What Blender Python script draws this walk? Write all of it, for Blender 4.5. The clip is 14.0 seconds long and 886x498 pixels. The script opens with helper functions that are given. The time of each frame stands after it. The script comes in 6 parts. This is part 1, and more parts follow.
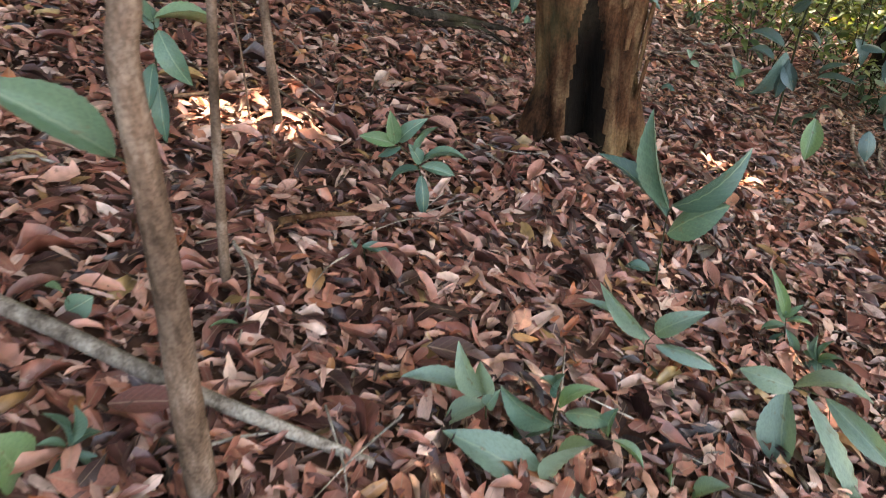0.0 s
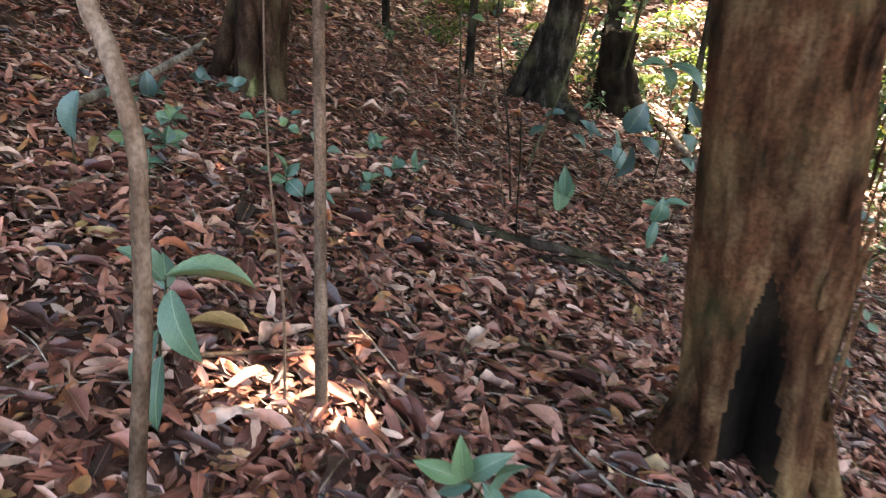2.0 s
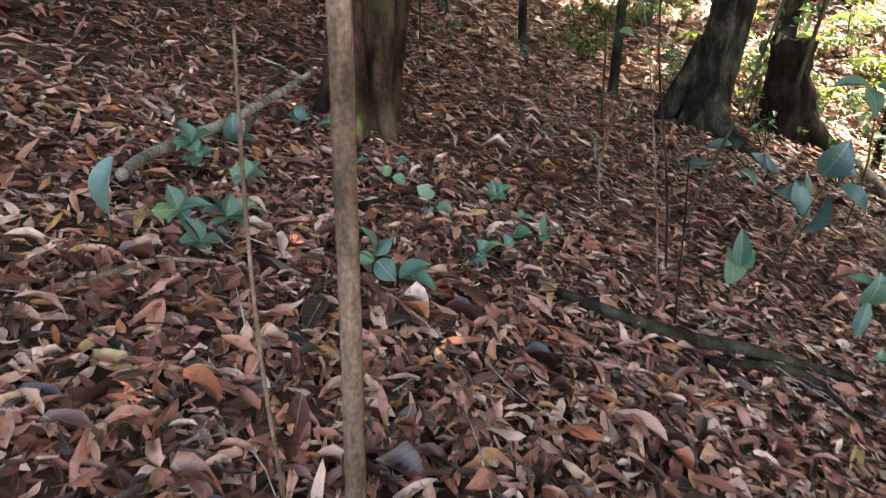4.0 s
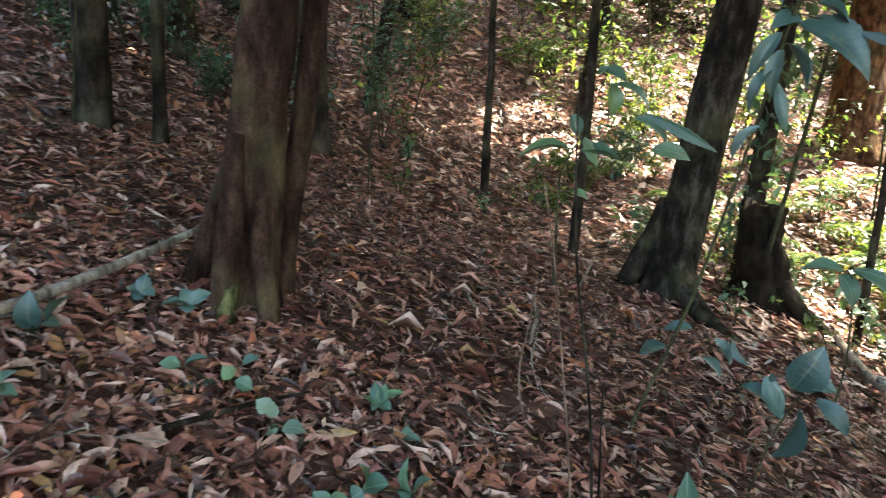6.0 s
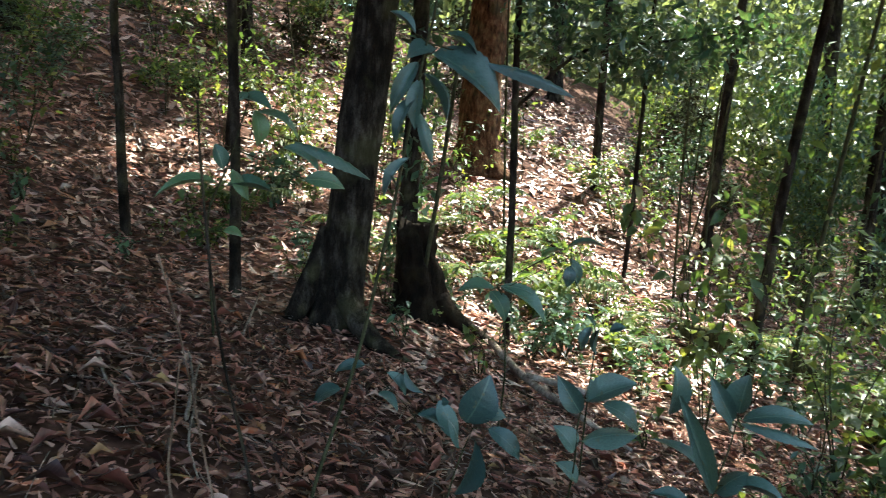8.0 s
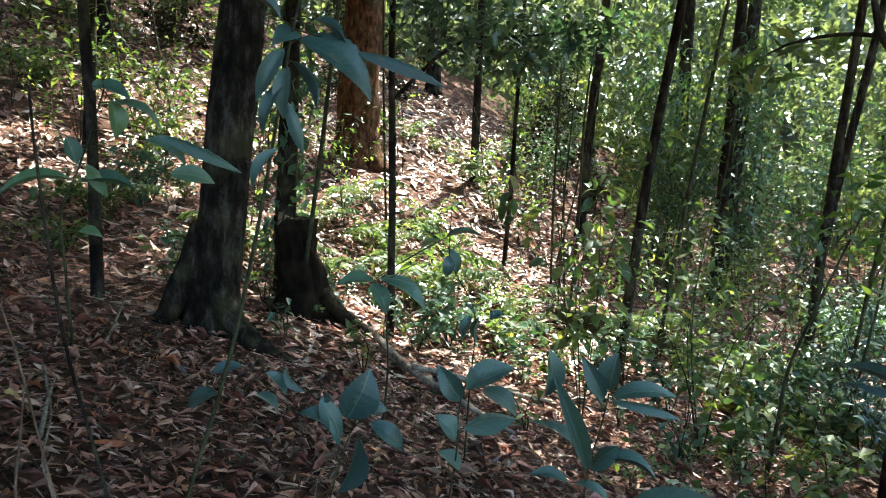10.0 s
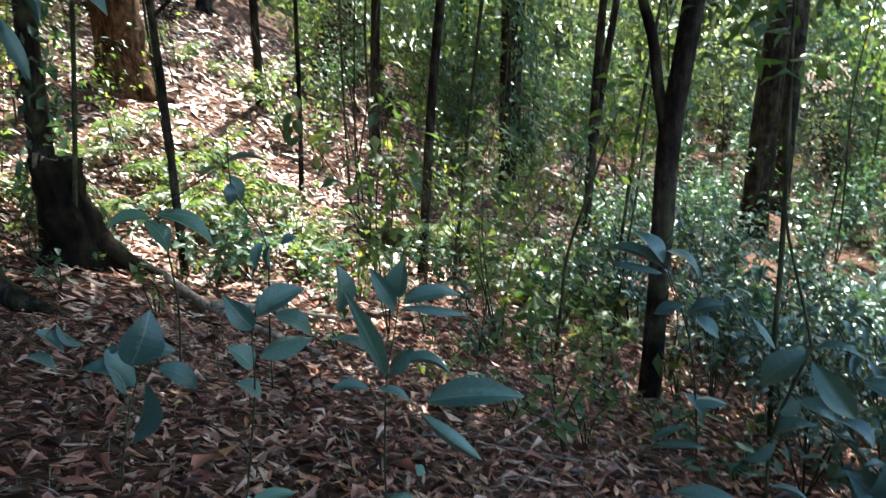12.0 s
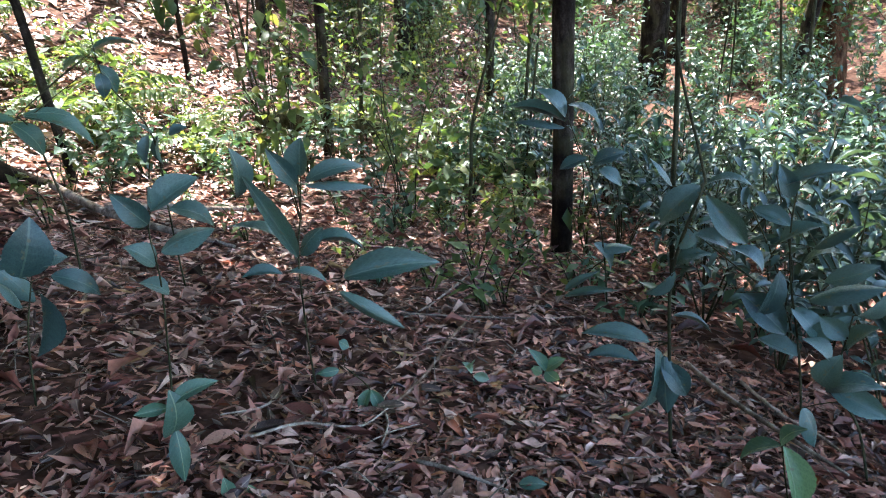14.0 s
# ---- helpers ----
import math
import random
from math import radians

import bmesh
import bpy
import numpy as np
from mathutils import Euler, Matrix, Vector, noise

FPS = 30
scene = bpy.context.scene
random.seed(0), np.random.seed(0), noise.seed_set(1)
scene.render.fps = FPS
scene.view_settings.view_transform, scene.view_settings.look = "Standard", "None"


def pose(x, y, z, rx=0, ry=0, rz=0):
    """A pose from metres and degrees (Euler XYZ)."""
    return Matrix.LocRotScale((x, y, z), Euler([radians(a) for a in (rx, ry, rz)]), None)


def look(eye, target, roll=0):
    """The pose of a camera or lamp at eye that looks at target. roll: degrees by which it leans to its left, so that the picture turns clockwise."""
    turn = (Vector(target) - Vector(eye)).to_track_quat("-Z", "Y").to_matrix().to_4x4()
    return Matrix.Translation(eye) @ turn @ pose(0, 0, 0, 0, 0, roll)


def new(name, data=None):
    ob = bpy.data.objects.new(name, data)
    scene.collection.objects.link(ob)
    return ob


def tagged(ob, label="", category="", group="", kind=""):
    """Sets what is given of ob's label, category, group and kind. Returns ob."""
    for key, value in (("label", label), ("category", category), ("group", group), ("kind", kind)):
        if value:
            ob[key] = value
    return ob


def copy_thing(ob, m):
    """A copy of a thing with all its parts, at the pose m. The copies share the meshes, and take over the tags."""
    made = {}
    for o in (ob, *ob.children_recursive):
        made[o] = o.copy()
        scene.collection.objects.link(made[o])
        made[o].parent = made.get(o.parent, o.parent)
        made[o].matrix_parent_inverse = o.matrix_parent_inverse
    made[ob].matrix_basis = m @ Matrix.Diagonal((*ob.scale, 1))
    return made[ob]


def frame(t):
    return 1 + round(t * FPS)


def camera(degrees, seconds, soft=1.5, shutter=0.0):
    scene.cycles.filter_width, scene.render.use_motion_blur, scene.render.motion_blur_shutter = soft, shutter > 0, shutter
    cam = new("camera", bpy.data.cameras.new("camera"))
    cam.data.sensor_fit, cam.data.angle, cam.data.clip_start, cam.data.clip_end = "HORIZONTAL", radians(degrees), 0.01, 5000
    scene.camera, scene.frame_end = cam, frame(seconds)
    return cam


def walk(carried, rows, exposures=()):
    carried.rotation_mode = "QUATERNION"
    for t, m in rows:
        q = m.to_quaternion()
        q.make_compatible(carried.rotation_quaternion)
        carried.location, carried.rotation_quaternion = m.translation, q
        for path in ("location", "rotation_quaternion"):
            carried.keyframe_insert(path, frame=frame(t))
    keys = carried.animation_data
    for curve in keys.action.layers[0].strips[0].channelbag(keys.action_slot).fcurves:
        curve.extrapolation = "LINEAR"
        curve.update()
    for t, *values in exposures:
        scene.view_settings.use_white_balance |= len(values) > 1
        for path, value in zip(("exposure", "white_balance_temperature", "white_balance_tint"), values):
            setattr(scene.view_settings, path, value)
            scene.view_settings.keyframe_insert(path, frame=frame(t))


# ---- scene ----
cam = camera(65.4, 14.0, soft=1.0, shutter=0.4)
METRES, EYE, TILT, LEAN, TURN = 3.3, 1.5, -36.0, -1.0, 0.0
ROWS = [
    (0.0, 0.0, 0.0, 0.0, 0.0, 0.0, -0.0),
    (0.5, 0.0049, 0.0503, 0.0294, -1.01, 1.68, -0.35),
    (1.0, 0.0074, 0.0939, 0.057, 0.96, 9.0, -2.37),
    (1.5, 0.0144, 0.1534, 0.1017, 4.51, 13.25, -6.17),
    (2.0, 0.0071, 0.1897, 0.1309, 8.62, 14.46, -8.21),
    (2.5, -0.0214, 0.2541, 0.1838, 11.41, 12.32, -9.29),
    (5.0, -0.0484, 0.4789, 0.3674, 21.27, 19.22, -15.71),
    (5.5, -0.0271, 0.546, 0.4326, 19.75, 23.59, -17.25),
    (6.0, -0.0099, 0.582, 0.4653, 17.14, 24.58, -14.73),
    (6.5, -0.01, 0.6185, 0.4991, 12.3, 25.95, -11.3),
    (7.0, -0.0228, 0.6594, 0.5427, 6.35, 27.33, -5.85),
    (7.5, -0.017, 0.6732, 0.5573, -0.38, 28.04, -0.25),
    (8.0, -0.0102, 0.6783, 0.5612, -4.26, 28.61, 2.91),
    (10.5, 0.0056, 0.6884, 0.5631, -13.44, 26.49, 10.62),
    (11.0, 0.0114, 0.6817, 0.5605, -15.91, 25.22, 12.99),
    (11.5, 0.0245, 0.6822, 0.5583, -20.89, 22.47, 16.93),
    (12.0, 0.0334, 0.6891, 0.5518, -24.73, 17.48, 20.71),
    (12.5, 0.039, 0.6942, 0.5473, -26.56, 12.97, 23.02),
    (13.0, 0.0447, 0.6984, 0.5425, -28.03, 8.73, 25.62),
    (13.5, 0.0455, 0.6952, 0.5385, -29.58, 6.8, 26.86),
    (14.0, 0.0474, 0.7021, 0.5392, -31.01, 4.87, 27.99),
]
walk(cam, [(t, pose(0, 0, EYE, TILT, LEAN, TURN) @ pose(METRES * x, METRES * y, METRES * z, 90 + pitch, roll, yaw)) for t, x, y, z, yaw, pitch, roll in ROWS], exposures=[(0.0, 3.7, 8900, 11), (1.0, 3.7, 8100, 11), (1.7, 3.75, 7800, 9), (2.5, 3.65, 7900, 11), (5.0, 3.95, 7500, 2), (5.5, 3.85, 7300, 1), (6.5, 3.45, 6900, -1), (8.0, 2.8, 6400, -4), (11.0, 2.8, 6050, -8), (12.5, 2.95, 5950, -2), (14.0, 3.25, 6000, 5)])

# ---- world, sun, exposure ----
SUN_AZ, SUN_EL = 38.0, 56.0          # degrees: from straight ahead towards the right, and up
SUN_WAY = Vector((math.sin(radians(SUN_AZ)) * math.cos(radians(SUN_EL)), math.cos(radians(SUN_AZ)) * math.cos(radians(SUN_EL)), math.sin(radians(SUN_EL))))
world = bpy.data.worlds.new("sky")
scene.world = world
world.use_nodes = True
wn = world.node_tree.nodes
sky = wn.new("ShaderNodeTexSky")
sky.sky_type = "NISHITA"
sky.sun_disc = False
sky.sun_elevation, sky.sun_rotation = radians(SUN_EL), radians(SUN_AZ)
sky.air_density, sky.dust_density = 1.0, 2.0
world.node_tree.links.new(sky.outputs[0], wn["Background"].inputs[0])
wn["Background"].inputs[1].default_value = 0.15
sun_lamp = bpy.data.lights.new("sun", "SUN")
sun_lamp.energy, sun_lamp.angle, sun_lamp.color = 3.8, radians(0.6), (1.0, 0.93, 0.82)
new("sun", sun_lamp).matrix_world = look(SUN_WAY * 60, (0, 0, 0))

rng = np.random.default_rng(7)

# ---- materials ----


def material(name, rough=0.7, spec=0.3):
    m = bpy.data.materials.new(name)
    m.use_nodes = True
    bsdf = m.node_tree.nodes["Principled BSDF"]
    bsdf.inputs["Roughness"].default_value = rough
    bsdf.inputs["Specular IOR Level"].default_value = spec
    return m, m.node_tree.nodes, m.node_tree.links, bsdf


def ramp(nodes, stops):
    r = nodes.new("ShaderNodeValToRGB")
    el = r.color_ramp.elements
    while len(el) < len(stops):
        el.new(0.5)
    for e, (p, c) in zip(el, stops):
        e.position, e.color = p, (*c, 1)
    return r


def noise_node(nodes, links, scale, detail=4.0, coords=None, stretch=None):
    n = nodes.new("ShaderNodeTexNoise")
    n.inputs["Scale"].default_value, n.inputs["Detail"].default_value = scale, detail
    if coords is None:
        coords = nodes.new("ShaderNodeTexCoord").outputs["Object"]
    if stretch:
        mp = nodes.new("ShaderNodeMapping")
        mp.inputs["Scale"].default_value = stretch
        links.new(coords, mp.inputs["Vector"])
        coords = mp.outputs["Vector"]
    links.new(coords, n.inputs["Vector"])
    return n


def mix_rgb(nodes, links, kind, fac, a, b):
    n = nodes.new("ShaderNodeMix")
    n.data_type, n.blend_type = "RGBA", kind
    for sock, val in ((n.inputs[0], fac), (n.inputs[6], a), (n.inputs[7], b)):
        if hasattr(val, "is_linked"):
            links.new(val, sock)
        else:
            sock.default_value = val
    return n.outputs[2]


def bump(nodes, links, bsdf, height, strength, distance):
    b = nodes.new("ShaderNodeBump")
    b.inputs["Strength"].default_value, b.inputs["Distance"].default_value = strength, distance
    links.new(height, b.inputs["Height"])
    links.new(b.outputs[0], bsdf.inputs["Normal"])


def leaf_material(name, stops, rough, glow, per_object=False, ribbed=False, spec=0.4, blotch=0.5, rib_tone=(0.26, 0.32, 0.2, 1), spot_tone=(0.14, 0.12, 0.06, 1)):
    """Leaf surface: each leaf its own tone, blotched, letting some light through."""
    m, nodes, links, bsdf = material(name, rough, spec)
    if per_object:
        pick = nodes.new("ShaderNodeObjectInfo").outputs["Random"]
    else:
        pick = nodes.new("ShaderNodeNewGeometry").outputs["Random Per Island"]
    tone = ramp(nodes, stops)
    links.new(pick, tone.inputs[0])
    n = noise_node(nodes, links, 28.0, 5.0)
    spots = ramp(nodes, [(0.32, (0.45, 0.43, 0.42)), (0.55, (1, 1, 1)), (0.8, (1.25, 1.2, 1.12))])
    links.new(n.outputs[0], spots.inputs[0])
    col = mix_rgb(nodes, links, "MULTIPLY", blotch, tone.outputs[0], spots.outputs[0])
    links.new(col, bsdf.inputs["Base Color"])
    if per_object or ribbed:
        # pale midrib and faint side veins, along the leaf's own axes
        xyz = nodes.new("ShaderNodeSeparateXYZ")
        if ribbed:
            own = nodes.new("ShaderNodeAttribute")
            own.attribute_name = "leaf"
            links.new(own.outputs["Vector"], xyz.inputs[0])
        else:
            links.new(nodes.new("ShaderNodeTexCoord").outputs["Object"], xyz.inputs[0])

        def calc(kind, a, c=None):
            n = nodes.new("ShaderNodeMath")
            n.operation = kind
            for sock, val in zip(n.inputs, (a, c)):
                if hasattr(val, "is_linked"):
                    links.new(val, sock)
                elif val is not None:
                    sock.default_value = val
            return n.outputs[0]
        off = calc("ABSOLUTE", xyz.outputs[1])
        rib = calc("LESS_THAN", off, 0.022)
        wave = calc("SINE", calc("MULTIPLY", calc("SUBTRACT", xyz.outputs[0], calc("MULTIPLY", off, 0.55)), 56.0))
        vein = calc("GREATER_THAN", wave, 0.86)
        mask = calc("MAXIMUM", calc("MULTIPLY", rib, 0.55), calc("MULTIPLY", vein, 0.09))
        col = mix_rgb(nodes, links, "MIX", mask, col, rib_tone)
        edge = noise_node(nodes, links, 30.0 if ribbed else 5.0, 3.0)
        spot = ramp(nodes, [(0.66, (0, 0, 0)), (0.72, (0.7, 0.7, 0.7))])
        links.new(edge.outputs[0], spot.inputs[0])
        col = mix_rgb(nodes, links, "MIX", spot.outputs[0], col, spot_tone)
        links.new(col, bsdf.inputs["Base Color"])
    fine = noise_node(nodes, links, 160.0, 3.0)
    bump(nodes, links, bsdf, fine.outputs[0], 0.35, 0.002)
    if glow:
        tr = nodes.new("ShaderNodeBsdfTranslucent")
        warm = mix_rgb(nodes, links, "MULTIPLY", 1.0, col, (1.5, 1.45, 0.6, 1))
        links.new(warm, tr.inputs[0])
        mx = nodes.new("ShaderNodeMixShader")
        mx.inputs[0].default_value = glow
        links.new(bsdf.outputs[0], mx.inputs[1])
        links.new(tr.outputs[0], mx.inputs[2])
        links.new(mx.outputs[0], nodes["Material Output"].inputs[0])
    return m


def bark_material(name, dark, mid, light, moss=0.0, grain=9.0, relief=0.02):
    """Bark: upright plates of three tones, broad patches, cracks and, where asked, moss."""
    m, nodes, links, bsdf = material(name, 0.9, 0.1)
    big = noise_node(nodes, links, 3.0, 5.0)
    streak = noise_node(nodes, links, grain, 9.0, stretch=(1, 1, 0.32))
    streak.inputs["Roughness"].default_value = 0.68
    tone = ramp(nodes, [(0.36, dark), (0.5, mid), (0.64, light)])
    links.new(streak.outputs[0], tone.inputs[0])
    patch = ramp(nodes, [(0.38, (0.42, 0.4, 0.38)), (0.62, (1.2, 1.16, 1.12))])
    links.new(big.outputs[0], patch.inputs[0])
    col = mix_rgb(nodes, links, "MULTIPLY", 0.85, tone.outputs[0], patch.outputs[0])
    fleck = noise_node(nodes, links, grain * 7, 4.0)
    flecks = ramp(nodes, [(0.35, (0.5, 0.48, 0.46)), (0.6, (1.1, 1.1, 1.1))])
    links.new(fleck.outputs[0], flecks.inputs[0])
    col = mix_rgb(nodes, links, "MULTIPLY", 0.7, col, flecks.outputs[0])
    if moss:
        mn = noise_node(nodes, links, 3.3, 8.0)
        mask = ramp(nodes, [(0.5, (0, 0, 0)), (0.64, (moss, moss, moss))])
        links.new(mn.outputs[0], mask.inputs[0])
        col = mix_rgb(nodes, links, "MIX", mask.outputs[0], col, (0.15, 0.14, 0.06, 1))
    links.new(col, bsdf.inputs["Base Color"])
    crack = noise_node(nodes, links, grain * 2.4, 10.0, stretch=(1, 1, 0.3))
    crack.inputs["Roughness"].default_value = 0.7
    bump(nodes, links, bsdf, crack.outputs[0], 1.0, relief)
    return m


LITTER = [(0.0, (0.02, 0.008, 0.008)), (0.24, (0.08, 0.025, 0.021)), (0.44, (0.21, 0.066, 0.046)), (0.6, (0.36, 0.125, 0.085)),
          (0.74, (0.47, 0.215, 0.155)), (0.89, (0.60, 0.38, 0.30)), (0.96, (0.38, 0.095, 0.04)), (1.0, (0.33, 0.20, 0.08))]
MAT_LITTER = leaf_material("dry_leaf", LITTER, 0.42, 0.0, ribbed=True, spec=0.5, blotch=0.8, rib_tone=(0.30, 0.19, 0.13, 1), spot_tone=(0.05, 0.028, 0.02, 1))
MAT_LITTER_ONE = leaf_material("dry_leaf_large", LITTER, 0.45, 0.0, per_object=True, spec=0.45, blotch=0.75, rib_tone=(0.36, 0.24, 0.17, 1), spot_tone=(0.06, 0.035, 0.025, 1))
MAT_GREEN = leaf_material("seedling_leaf", [(0, (0.05, 0.105, 0.08)), (0.4, (0.075, 0.14, 0.10)), (0.75, (0.105, 0.18, 0.115)), (1, (0.13, 0.21, 0.09))], 0.34, 0.22, per_object=True, spec=0.55, blotch=0.4)
MAT_PALE = leaf_material("pale_leaf", [(0, (0.13, 0.195, 0.15)), (1, (0.20, 0.265, 0.185))], 0.32, 0.25, per_object=True, spec=0.55, blotch=0.4)
MAT_DARKLEAF = leaf_material("dark_glossy_leaf", [(0, (0.035, 0.07, 0.065)), (0.6, (0.065, 0.115, 0.10)), (1, (0.10, 0.16, 0.135))], 0.3, 0.12, per_object=True, spec=0.6, blotch=0.5, rib_tone=(0.12, 0.17, 0.13, 1))
MAT_RIBBED = leaf_material("ribbed_leaf", [(0, (0.045, 0.085, 0.07)), (0.6, (0.075, 0.125, 0.10)), (1, (0.11, 0.165, 0.13))], 0.32, 0.12, per_object=True, spec=0.55, blotch=0.5, rib_tone=(0.18, 0.24, 0.18, 1))
MAT_BUSH = leaf_material("undergrowth_leaf", [(0, (0.05, 0.085, 0.04)), (0.5, (0.09, 0.14, 0.055)), (0.85, (0.155, 0.195, 0.075)), (1, (0.25, 0.235, 0.085))], 0.4, 0.5, spec=0.45)
MAT_BLUE = leaf_material("blue_green_leaf", [(0, (0.03, 0.055, 0.05)), (0.6, (0.06, 0.10, 0.088)), (1, (0.10, 0.155, 0.125))], 0.33, 0.25, spec=0.6)
# far leaves: distance haze is put into the paler, greyer leaf colour
MAT_FAR_HAZED = leaf_material("hazed_distant_leaf", [(0, (0.085, 0.11, 0.085)), (0.6, (0.13, 0.16, 0.12)), (1, (0.19, 0.22, 0.15))], 0.4, 0.5, spec=0.5)
MAT_BUSH_DARK = leaf_material("shade_leaf", [(0, (0.035, 0.075, 0.05)), (0.6, (0.06, 0.115, 0.075)), (1, (0.10, 0.16, 0.09))], 0.3, 0.35, spec=0.6)
MAT_CROWN = leaf_material("crown_leaf", [(0, (0.04, 0.085, 0.03)), (0.6, (0.075, 0.13, 0.04)), (1, (0.14, 0.18, 0.05))], 0.45, 0.4)
MAT_BARK_RED = bark_material("reddish_bark", (0.02, 0.009, 0.005), (0.12, 0.05, 0.025), (0.24, 0.14, 0.075), moss=0.22, grain=13.0, relief=0.035)
MAT_BARK_GREY = bark_material("grey_bark", (0.009, 0.007, 0.0055), (0.025, 0.018, 0.014), (0.085, 0.072, 0.06), moss=0.2, grain=12.0, relief=0.03)
MAT_BARK_BROWN = bark_material("brown_bark", (0.016, 0.008, 0.006), (0.05, 0.025, 0.017), (0.11, 0.062, 0.042), moss=0.25, grain=12.0, relief=0.03)
MAT_BARK_DARK = bark_material("dark_bark", (0.010, 0.0075, 0.006), (0.028, 0.02, 0.015), (0.075, 0.06, 0.05), moss=0.25)
MAT_BARK_THIN = bark_material("sapling_bark", (0.08, 0.05, 0.034), (0.19, 0.12, 0.085), (0.31, 0.22, 0.17), grain=22.0, relief=0.004)
MAT_STEM = bark_material("green_stem", (0.03, 0.03, 0.018), (0.06, 0.06, 0.03), (0.11, 0.10, 0.06), grain=30.0, relief=0.002)
MAT_WOOD = bark_material("weathered_wood", (0.14, 0.105, 0.085), (0.33, 0.265, 0.22), (0.50, 0.43, 0.37), grain=20.0, relief=0.004)
MAT_MOSS = bark_material("mossy_root", (0.04, 0.04, 0.016), (0.10, 0.10, 0.04), (0.2, 0.185, 0.09), grain=18.0, relief=0.02)
# black rotten wood; in the big tree's hollow it also paints the shade
MAT_ROT_SHADE = bark_material("rotten_shaded_wood", (0.006, 0.004, 0.003), (0.016, 0.010, 0.007), (0.024, 0.017, 0.012), moss=0.05)

soil_mat, nodes, links, bsdf = material("forest_soil", 0.95, 0.1)
n1 = noise_node(nodes, links, 9.0, 8.0)
n2 = noise_node(nodes, links, 0.7, 4.0)
soil_tone = ramp(nodes, [(0.3, (0.026, 0.012, 0.009)), (0.5, (0.078, 0.037, 0.027)), (0.7, (0.17, 0.088, 0.062))])
links.new(n1.outputs[0], soil_tone.inputs[0])
soil_patch = ramp(nodes, [(0.35, (0.7, 0.68, 0.66)), (0.65, (1.2, 1.2, 1.2))])
links.new(n2.outputs[0], soil_patch.inputs[0])
links.new(mix_rgb(nodes, links, "MULTIPLY", 1.0, soil_tone.outputs[0], soil_patch.outputs[0]), bsdf.inputs["Base Color"])
bump(nodes, links, bsdf, n1.outputs[0], 0.9, 0.03)
MAT_SOIL = soil_mat

# ---- builders ----


def mesh_from(name, verts, faces, mat, smooth=False):
    me = bpy.data.meshes.new(name)
    me.from_pydata(verts if isinstance(verts, list) else verts.tolist(), [], faces if isinstance(faces, list) else faces.tolist())
    me.materials.append(mat)
    if smooth:
        me.shade_smooth()
    return me


def part(name, data, parent, label=""):
    ob = new(name, data)
    ob.parent = parent
    return tagged(ob, label)


def holder(name, place, label, category, group="", kind=""):
    ob = new(name)
    ob.empty_display_size = 0.1
    ob.location = place
    return tagged(ob, label, category, group, kind)


def lay(name, verts, faces, mat, smooth=False, across=None):
    """One mesh from arrays, where every face has the same number of corners."""
    me = bpy.data.meshes.new(name)
    nf, k = faces.shape
    me.vertices.add(len(verts))
    me.vertices.foreach_set("co", np.ascontiguousarray(verts, dtype=np.float32).ravel())
    me.loops.add(nf * k)
    me.loops.foreach_set("vertex_index", np.ascontiguousarray(faces, dtype=np.int32).ravel())
    me.polygons.add(nf)
    me.polygons.foreach_set("loop_start", np.arange(0, nf * k, k, dtype=np.int32))
    me.polygons.foreach_set("loop_total", np.full(nf, k, dtype=np.int32))
    me.update(calc_edges=True)
    me.materials.append(mat)
    if across is not None:
        me.attributes.new("leaf", "FLOAT_VECTOR", "POINT").data.foreach_set("vector", np.ascontiguousarray(across, dtype=np.float32).ravel())
    if smooth:
        me.shade_smooth()
    return me


def smooth_line(points, n):
    """A soft curve through the points, as n + 1 places."""
    p = [Vector(q) for q in points]
    p = [2 * p[0] - p[1]] + p + [2 * p[-1] - p[-2]]
    out = []
    for i in range(n + 1):
        u = i / n * (len(p) - 3)
        k = min(int(u), len(p) - 4)
        t = u - k
        a, b, c, d = p[k:k + 4]
        out.append(0.5 * ((2 * b) + (c - a) * t + (2 * a - 5 * b + 4 * c - d) * t * t + (3 * b - a - 3 * c + d) * t ** 3))
    return out


def tube(points, radii, sides=8, rings=None, rough=0.0, shape=None, seed=0):
    """Vertices and faces of a bending, tapering limb. shape(h, angle, r) may change the radius."""
    rings = rings or max(4, 4 * len(points))
    line = smooth_line(points, rings)
    verts, faces = [], []
    low = line[0].z
    for i, c in enumerate(line):
        ahead = (line[min(i + 1, rings)] - line[max(i - 1, 0)]).normalized()
        side = ahead.cross(Vector((0.13, 0.97, 0.2))).normalized()
        over = ahead.cross(side)
        u = i / rings * (len(radii) - 1)
        k = min(int(u), len(radii) - 2)
        r = radii[k] + (radii[k + 1] - radii[k]) * (u - k)
        for j in range(sides):
            a = 2 * math.pi * j / sides
            way = side * math.cos(a) + over * math.sin(a)
            ang = math.atan2(way.y, way.x)
            rr = r if shape is None else shape(c.z - low, ang, r)
            if rough:
                rr += rough * r * noise.fractal(Vector((way.x * 1.6, way.y * 1.6, c.z * 1.5 + seed * 7.3)), 1.0, 2.0, 4)
                rr += 0.35 * rough * r * noise.noise(Vector((way.x * 7, way.y * 7, c.z * 5 + seed)))
            verts.append(c + way * rr)
    for i in range(rings):
        for j in range(sides):
            a, b = i * sides + j, i * sides + (j + 1) % sides
            faces.append((a, b, b + sides, a + sides))
    n = len(verts)
    verts += [line[0].copy(), line[-1].copy()]
    for j in range(sides):
        faces.append((j, n, (j + 1) % sides))
        faces.append((rings * sides + (j + 1) % sides, n + 1, rings * sides + j))
    return verts, faces


